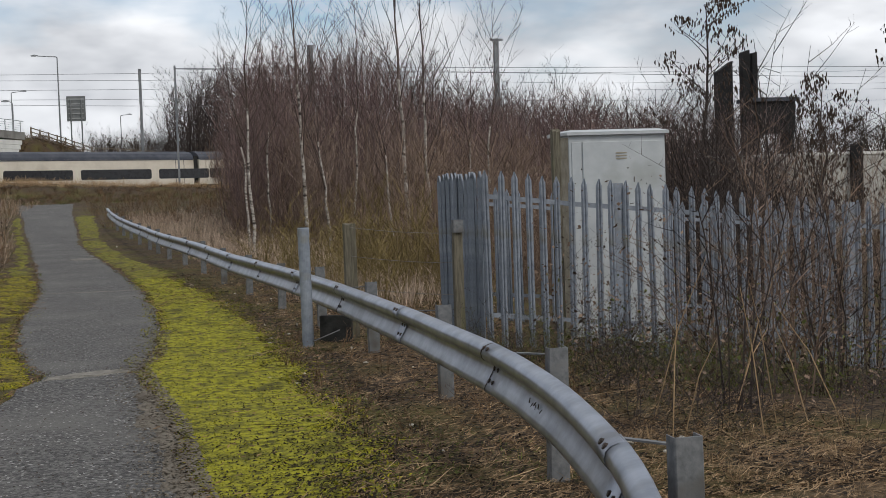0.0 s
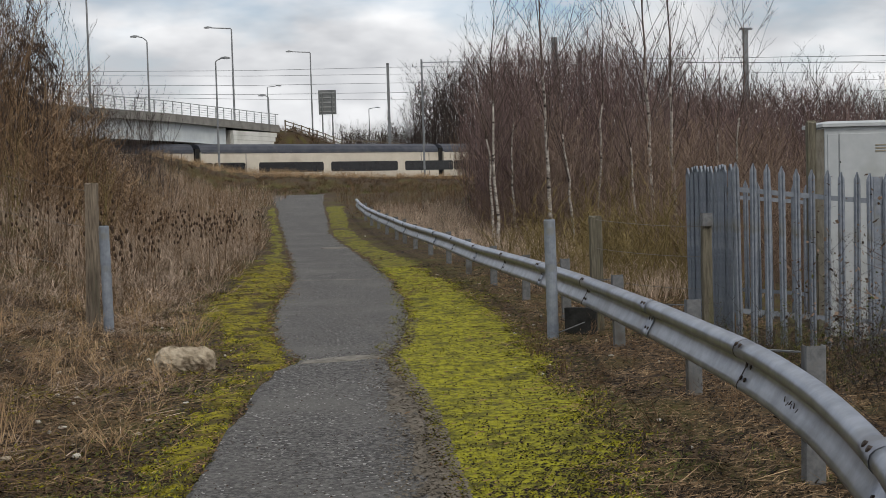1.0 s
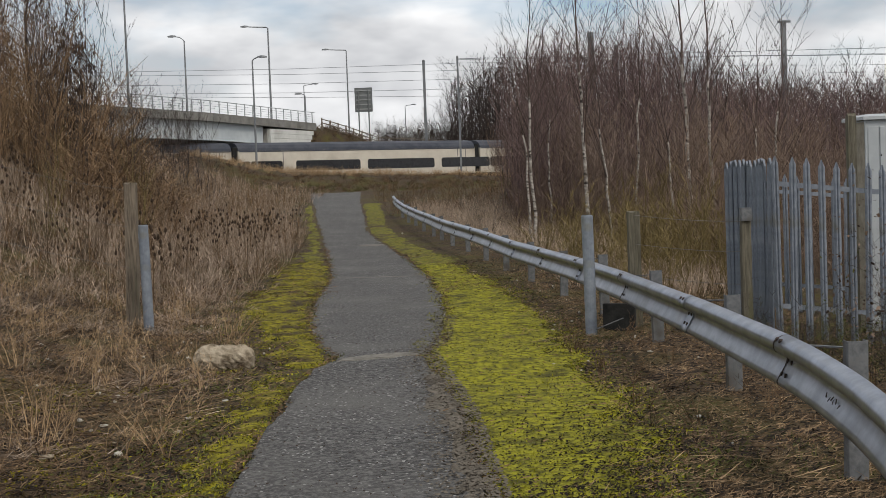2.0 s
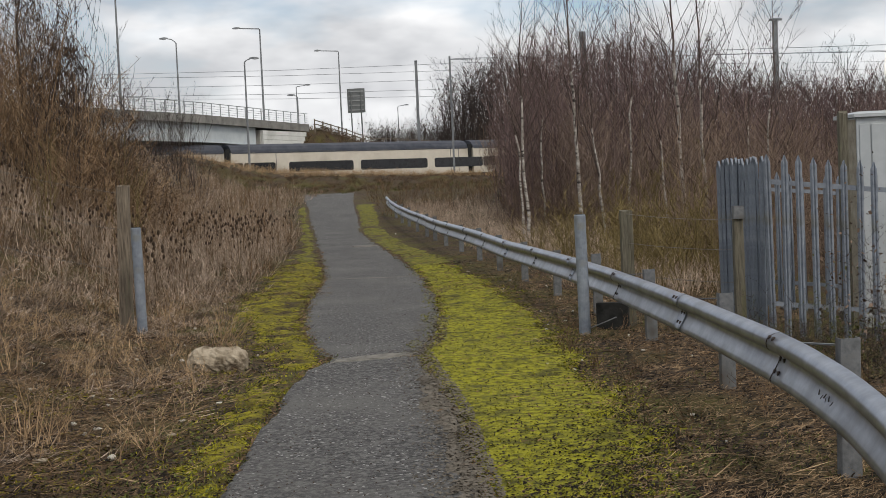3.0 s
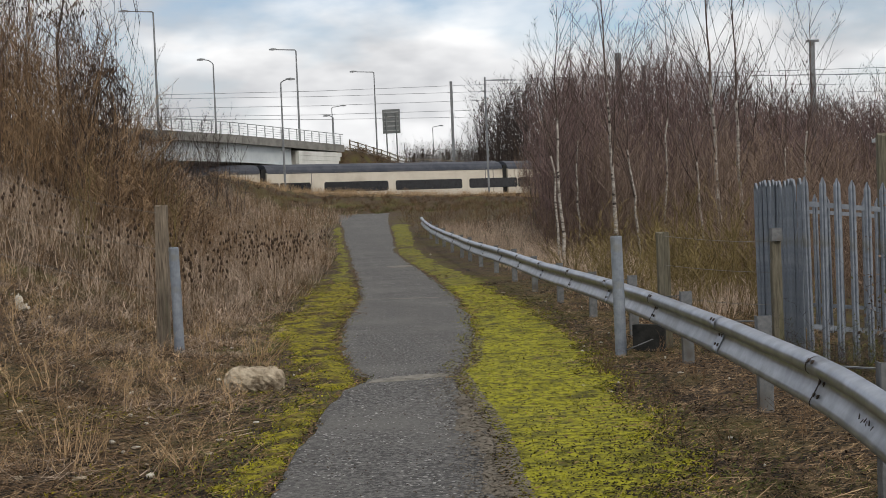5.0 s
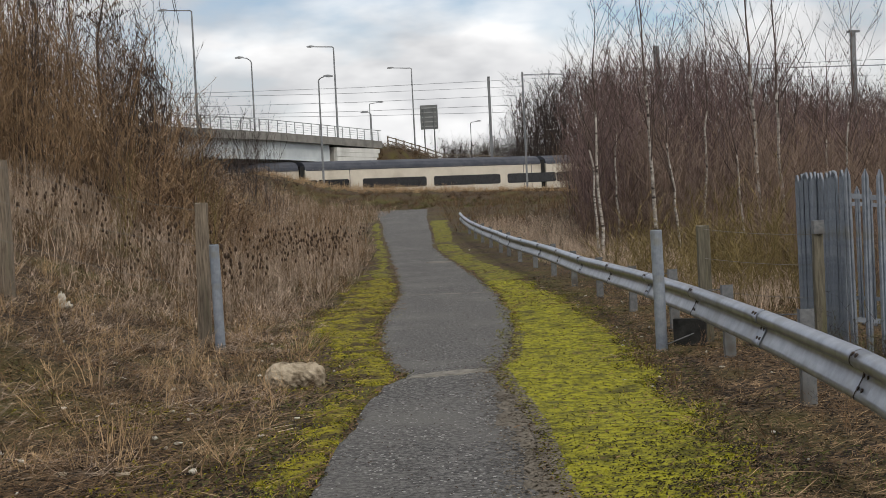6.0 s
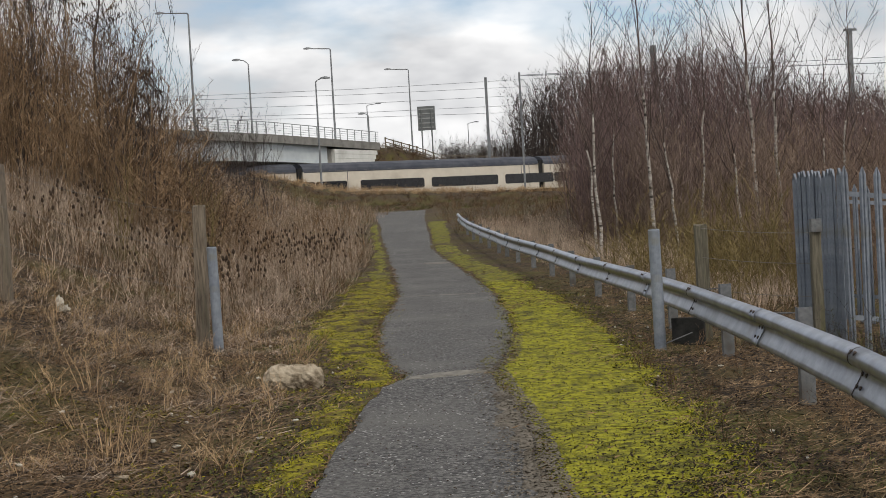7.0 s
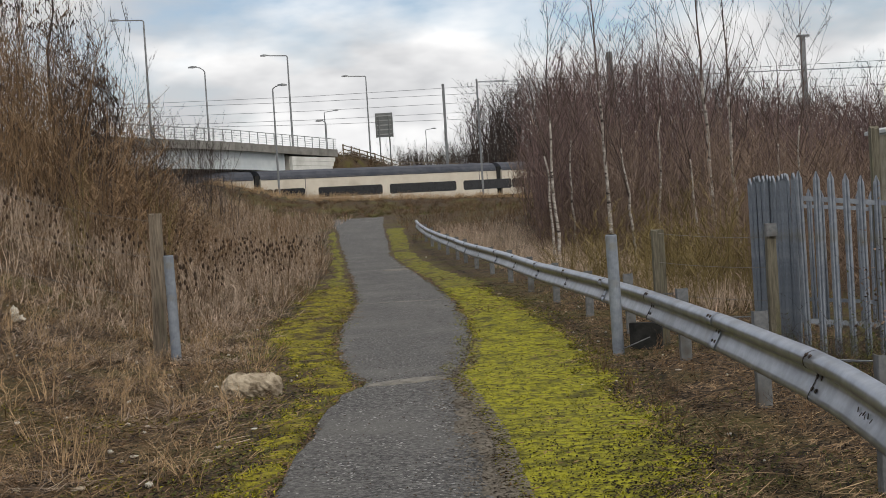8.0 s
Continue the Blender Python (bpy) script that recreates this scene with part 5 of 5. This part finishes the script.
mass("dry_grass", TUFT, scatter(rng, 160, lambda x, y: 1 if x < moss_left(y) - 0.1 else 0, -6, -1.6, 7, 24, 6, (0.07, 0.16), (0.04, 0.13), 0.3), LITTER, "tufts of dead brown grass beside the path", "grass")
mass("dry_grass", TUFT, scatter(rng, 260, lambda x, y: 1 if x > 2.15 + (y - 5) * 0.1 else 0, 2.1, 4.2, 4.6, 8.0, 6, (0.10, 0.2), (0.05, 0.16), 0.3), STRAW, "pale dry grass at the near end of the barrier", "grass")
mass("winter_grass", TUFT, scatter(rng, 120, lambda x, y: 1 if x > moss_right(y) - 0.1 else 0, 0.4, 1.9, 12.5, 22, 6, (0.12, 0.25), (0.06, 0.14), 0.2), GREEN_BLADE, "sparse green winter grass at the moss edge", "grass")


def teasel(seed):
    rng = random.Random(seed)
    ob = thing("teasel", "dead teasel stalk with dark bristly seed heads", "teasel", group="dead teasels on the bank")
    stalk = Bag()
    ends = []
    top = Vector((rng.gauss(0, 0.05), rng.gauss(0, 0.05), 1.0))
    stalk.tube([(0, 0, -0.05), top * 0.5, top], [0.008, 0.006, 0.004], 4, cap=False)
    ends.append(top)
    for k in range(2):
        a = rng.uniform(0, 6.28)
        p = top * rng.uniform(0.5, 0.8)
        q = p + Vector((math.cos(a) * 0.16, math.sin(a) * 0.16, rng.uniform(0.15, 0.3)))
        stalk.tube([p, (p + q) / 2 + Vector((0, 0, -0.02)), q], [0.005, 0.004, 0.003], 4, cap=False)
        ends.append(q)
    part("stalk", stalk, LITTER, ob)
    for e in ends:
        head = Bag()
        head.tube([e, e + Vector((0, 0, 0.02)), e + Vector((0, 0, 0.055)), e + Vector((0, 0, 0.085))], [0.010, 0.024, 0.021, 0.005], 6)
        part("seed_head", head, SEED, ob)
    return ob


stock = [teasel(300 + k) for k in range(4)]
placed = 0
for i in range(900):
    x, y = rng.uniform(-10, -3.0), rng.uniform(17.5, 40)
    if weeds(x, y) < 0.4 or (i > 160 and not (-0.245 < x / y < -0.115)):
        continue
    h = rng.uniform(0.7, 1.1)
    m = pose(x, y, ground(x, y), rng.uniform(-5, 5), rng.uniform(-5, 5), rng.uniform(0, 360))
    ob = stock[placed] if placed < 4 else copy_thing(stock[placed % 4], m)
    ob.matrix_world = m
    ob.scale = (h,) * 3
    placed += 1
    if placed > 150:
        break


# flat litter of dead stems and moss shoots, each a narrow blade
def litter(name, n, inside, box, length, width, tilt, mat, label, category, seed, lift=0.01):
    r = np.random.RandomState(seed)
    vs = []
    while len(vs) < n:
        x, y = r.uniform(box[0], box[1]), box[2] + (box[3] - box[2]) * r.rand() ** 1.7
        if not inside(x, y):
            continue
        a, t, l, w = r.uniform(0, 6.28), abs(r.normal(0, tilt)), r.uniform(*length), r.uniform(*width)
        z = ground(x, y) + lift
        d = np.array([math.cos(a) * math.cos(t), math.sin(a) * math.cos(t), math.sin(t)])
        s_ = np.array([-math.sin(a), math.cos(a), 0.35]) * w
        p = np.array([x, y, z])
        vs.append((p - s_, p + s_, p + d * l * 0.6 + s_ * 0.9 + (0, 0, 0.002), p + d * l))
    v = np.array(vs).reshape(-1, 3)
    f = np.arange(len(v)).reshape(-1, 4)
    return quads(name, v, f, mat, label, category)


off_path = lambda x, y: x < moss_left(y) + 0.25 or x > moss_right(y) - 0.25
litter("stem_litter", 60000, off_path, (-6.5, 4.6, 6.3, 30), (0.015, 0.085), (0.0010, 0.0030), 0.30, LITTER, "matted litter of dead brown stems", "litter", 1)
litter("stem_litter", 6000, off_path, (-6.5, 4.6, 6.3, 26), (0.03, 0.15), (0.0007, 0.0016), 0.28, STRAW, "scattered pale straw on the ground", "litter", 2, 0.02)
litter("moss_shoots", 20000, lambda x, y: max(moss_depth_right(x, y), moss_depth_left(x, y)) > 0.12 - 0.32 * (noise.noise((x * 23, y * 19, 3)) + 0.5), (-3.2, 1.5, 6.5, 26), (0.012, 0.032), (0.003, 0.007), 0.6, MOSS_BLADE, "short yellow-green moss shoots", "moss", 3, 0.02)
litter("moss_litter", 1300, lambda x, y: moss_depth_right(x, y) > -0.05 or moss_depth_left(x, y) > -0.05, (-3.2, 1.5, 6.5, 26), (0.02, 0.06), (0.003, 0.006), 0.15, LITTER, "dark dead leaves and stems lying in the moss", "litter", 4, 0.03)
litter("moss_litter", 1500, lambda x, y: moss_depth_right(x, y) > -0.1 or moss_depth_left(x, y) > -0.1, (-6.0, 1.5, 20, 55), (0.04, 0.16), (0.003, 0.007), 0.2, LITTER, "dead stems lying over the far moss", "litter", 6, 0.03)

# dead leaves and seeds caught in the shrubs, and long bleached stalks
r = np.random.RandomState(8)
for mat_, n, label in ((TWIG_BROWN, 3600, "small brown dead leaves caught in the shrubs"), (SEED, 2600, "small dark seed heads caught in the shrubs"), (GREEN_BLADE, 2600, "small greenish leaves low in the shrubs")):
    vs = []
    while len(vs) < n:
        x, y = r.uniform(3.1, 7.4), r.uniform(8.2, 13.0)
        z = abs(r.normal(0, 0.75 if mat_ is not GREEN_BLADE else 0.35))
        if z > 1.9 or x < 3.3 + 0.15 * abs(y - 10):
            continue
        p = np.array([x, y, ground(x, y) + z])
        a, b = r.normal(0, 0.007, 3), r.normal(0, 0.005, 3)
        vs.append((p - a - b, p + a - b, p + a * 0.8 + b, p - a + b))
    v = np.array(vs).reshape(-1, 3)
    quads("dead_foliage", v, np.arange(len(v)).reshape(-1, 4), mat_, label, "foliage")
for i in range(9):
    x, y = rng.uniform(3.0, 4.8), rng.uniform(6.8, 8.8)
    bag = Bag()
    tip = Vector((rng.uniform(-0.7, 0.5), rng.uniform(-0.3, 0.3), rng.uniform(0.5, 1.2)))
    bag.tube([(0, 0, -0.05), tip * 0.5 + Vector((0, 0, 0.08)), tip], [0.0045, 0.004, 0.002], 5)
    solid("dead_stalk", bag, STRAW, "long bleached dead stalk leaning out of the brambles", "stalk", (x, y, ground(x, y)), group="dead stalks by the brambles")
litter("fallen_twigs", 170, off_path, (-6.5, 4.6, 6.8, 20), (0.2, 0.6), (0.0014, 0.0028), 0.10, STRAW, "thin bleached twigs fallen on the litter", "twigs", 12, 0.03)
litter("fallen_twigs", 500, off_path, (-6.5, 4.6, 6.8, 22), (0.15, 0.5), (0.002, 0.004), 0.12, LITTER, "thin dark twigs fallen on the litter", "twigs", 13, 0.03)
litter("stem_litter", 11000, lambda x, y: x > moss_right(y) + 0.05, (0.7, 4.6, 5.8, 22), (0.02, 0.10), (0.0009, 0.0022), 0.28, STRAW_DULL, "light brown straw matted under the barrier", "litter", 27, 0.022)
litter("green_shoots", 9000, lambda x, y: off_path(x, y) and noise.noise((x * 0.9, y * 0.6, 40)) > 0.12, (-6.5, 3.0, 6.5, 26), (0.02, 0.06), (0.0015, 0.003), 0.6, GREEN_BLADE, "thin olive-green shoots in the dead turf", "grass", 14, 0.005)
litter("straw_crumbs", 22000, off_path, (-6.5, 4.6, 6.3, 26), (0.008, 0.03), (0.002, 0.005), 0.35, STRAW, "fine pale crumbs of straw over the litter", "litter", 15, 0.012)

# near-black crumbs paint the shaded gaps between the dead stems
litter("dark_crumbs", 34000, off_path, (-6.5, 4.6, 6.3, 28), (0.012, 0.06), (0.003, 0.008), 0.25, CRUMB_DARK, "near-black crumbs painting the dark gaps between dead stems", "litter", 16, 0.014)
litter("moss_crumbs", 5000, lambda x, y: max(moss_depth_right(x, y), moss_depth_left(x, y)) > 0.0, (-3.2, 1.5, 6.5, 24), (0.008, 0.025), (0.003, 0.007), 0.2, CRUMB_DARK, "dark crumbs of soil lying on the moss", "litter", 17, 0.034)


def path_rim(x, y):
    d = min(abs(x - path_left(y)), abs(x - path_right(y)))
    return d < 0.16 * abs(noise.noise((x * 3, y * 2, 50))) + 0.03


litter("rim_crumbs", 4500, path_rim, (-4.5, 0.6, 6.3, 34), (0.01, 0.05), (0.003, 0.008), 0.2, LITTER, "dead crumbs and stems along the rim of the path", "litter", 18, 0.03)
litter("path_grit", 1500, lambda x, y: path_left(y) < x < path_right(y), (-4.0, 0.4, 6.3, 24), (0.006, 0.02), (0.002, 0.006), 0.1, SEED, "dark grit and seeds scattered on the asphalt", "grit", 19, 0.064)
grit_rng = random.Random(77)
litter("silt_crumbs", 9000, lambda x, y: grit_rng.random() < (1 - (path_right(y) - x) / 0.42) ** 2 * float(np.interp(y, [9, 14], [1, 0.3])) and path_right(y) - 0.42 < x < path_right(y) + 0.12, (-1.0, 0.5, 5.5, 16), (0.008, 0.03), (0.003, 0.009), 0.03, SILT, "pale silt crumbs washed onto the edge of the asphalt", "silt", 24, 0.062)
litter("moss_crumbs", 1200, lambda x, y: abs(moss_depth_right(x, y) - 0.02) < 0.10 * grit_rng.random() + 0.02, (-1.0, 1.6, 5.5, 20), (0.008, 0.035), (0.003, 0.008), 0.3, CRUMB_DARK, "dark crumbs of soil along the moss edge", "litter", 25, 0.034)
litter("moss_shoots", 3500, lambda x, y: -0.16 < moss_depth_right(x, y) < 0.12 and grit_rng.random() < 0.6, (-1.0, 1.7, 5.5, 22), (0.012, 0.032), (0.003, 0.007), 0.5, MOSS_BLADE, "thin moss shoots creeping past the moss edge", "moss", 26, 0.03)
litter("moss_crumbs", 2600, lambda x, y: moss_depth_right(x, y) > -0.05 and grit_rng.random() < (x - 0.25) * (9.2 - y), (0.25, 1.6, 5.8, 9.2), (0.008, 0.03), (0.003, 0.008), 0.3, CRUMB_DARK, "dark crumbs strewn where the moss thins out", "litter", 28, 0.036)
litter("moss_fringe", 7000, lambda x, y: x < moss_left(y) + 0.2 and noise.noise((x * 1.1, y * 0.8, 61)) > 0.02, (-5.5, -1.5, 6.6, 12), (0.012, 0.035), (0.003, 0.007), 0.4, MOSS_OCHRE, "ochre moss creeping through the dead stems", "moss", 29, 0.018)
litter("moss_fringe", 11000, lambda x, y: -0.30 < max(moss_depth_right(x, y), moss_depth_left(x, y)) < 0.10 and not path_left(y) + 0.12 < x < path_right(y) - 0.12, (-3.6, 1.7, 6.4, 30), (0.012, 0.04), (0.003, 0.007), 0.45, GREEN_BLADE, "thin olive moss shoots fading into the litter", "moss", 20, 0.022)
# a few more crumbs paint dark gaps in the litter right of the path
litter("dark_crumbs", 600, lambda x, y: off_path(x, y) and x > 0.8, (0.8, 4.6, 6.3, 22), (0.012, 0.06), (0.003, 0.008), 0.25, CRUMB_DARK, "near-black crumbs painting dark gaps in the litter under the barrier", "litter", 21, 0.016)
litter("stem_litter", 9000, lambda x, y: x < moss_left(y) - 0.15, (-9.5, -1.7, 7, 26), (0.05, 0.30), (0.0018, 0.0036), 0.25, LITTER, "dead brown stalks lying on the bank", "litter", 22, 0.025)
litter("stem_litter", 1500, lambda x, y: x < moss_left(y) - 0.15, (-9.5, -1.7, 8, 26), (0.06, 0.28), (0.0010, 0.0022), 0.25, STRAW_GREY, "bleached stalks lying on the bank", "litter", 23, 0.03)
DEAD = variants(6, clump(7, 1.0, 0.0065, (4,), -0.05, 0.7, 0.4, 1, 1.5, 0.22, 0.5, 0.1, least=0.004))
mass("dead_stems", DEAD, scatter(rng, 900, lambda x, y: 1 if x < moss_left(y) - 0.35 else 0, -7.5, -1.8, 7.4, 23, 6, (0.45, 0.9), (0.10, 0.26), 0.1), LITTER, "collapsed tangle of dead brown stems on the bank", "litter")
mass("dead_stems", DEAD, scatter(rng, 260, lambda x, y: 1 if x < moss_left(y) - 0.35 else 0, -7.5, -1.8, 8, 23, 6, (0.45, 0.9), (0.10, 0.30), 0.1), STRAW_GREY, "bleached collapsed stems on the bank", "litter")
mass("dead_stems", DEAD, scatter(rng, 260, lambda x, y: 1 if x > moss_right(y) + 0.15 else 0, 1.2, 4.6, 6.4, 20, 6, (0.3, 0.6), (0.06, 0.16), 0.1), STRAW_DULL, "collapsed tangle of dead stems under the barrier", "litter")
CHIP = variants(4, lambda bag, rng: bag.blob((0, 0, 0), (1, 0.7, 0.5), 0.3, rng, 5, 7))
mass("stone_chips", CHIP, scatter(rng, 110, lambda x, y: 1 if off_path(x, y) else 0, -6.5, 3.5, 7, 22, 4, (0.012, 0.03), (0.012, 0.03), 0.0, -0.018), WHITE_SCRAP, "small pale stone chips strewn over the litter", "stones")
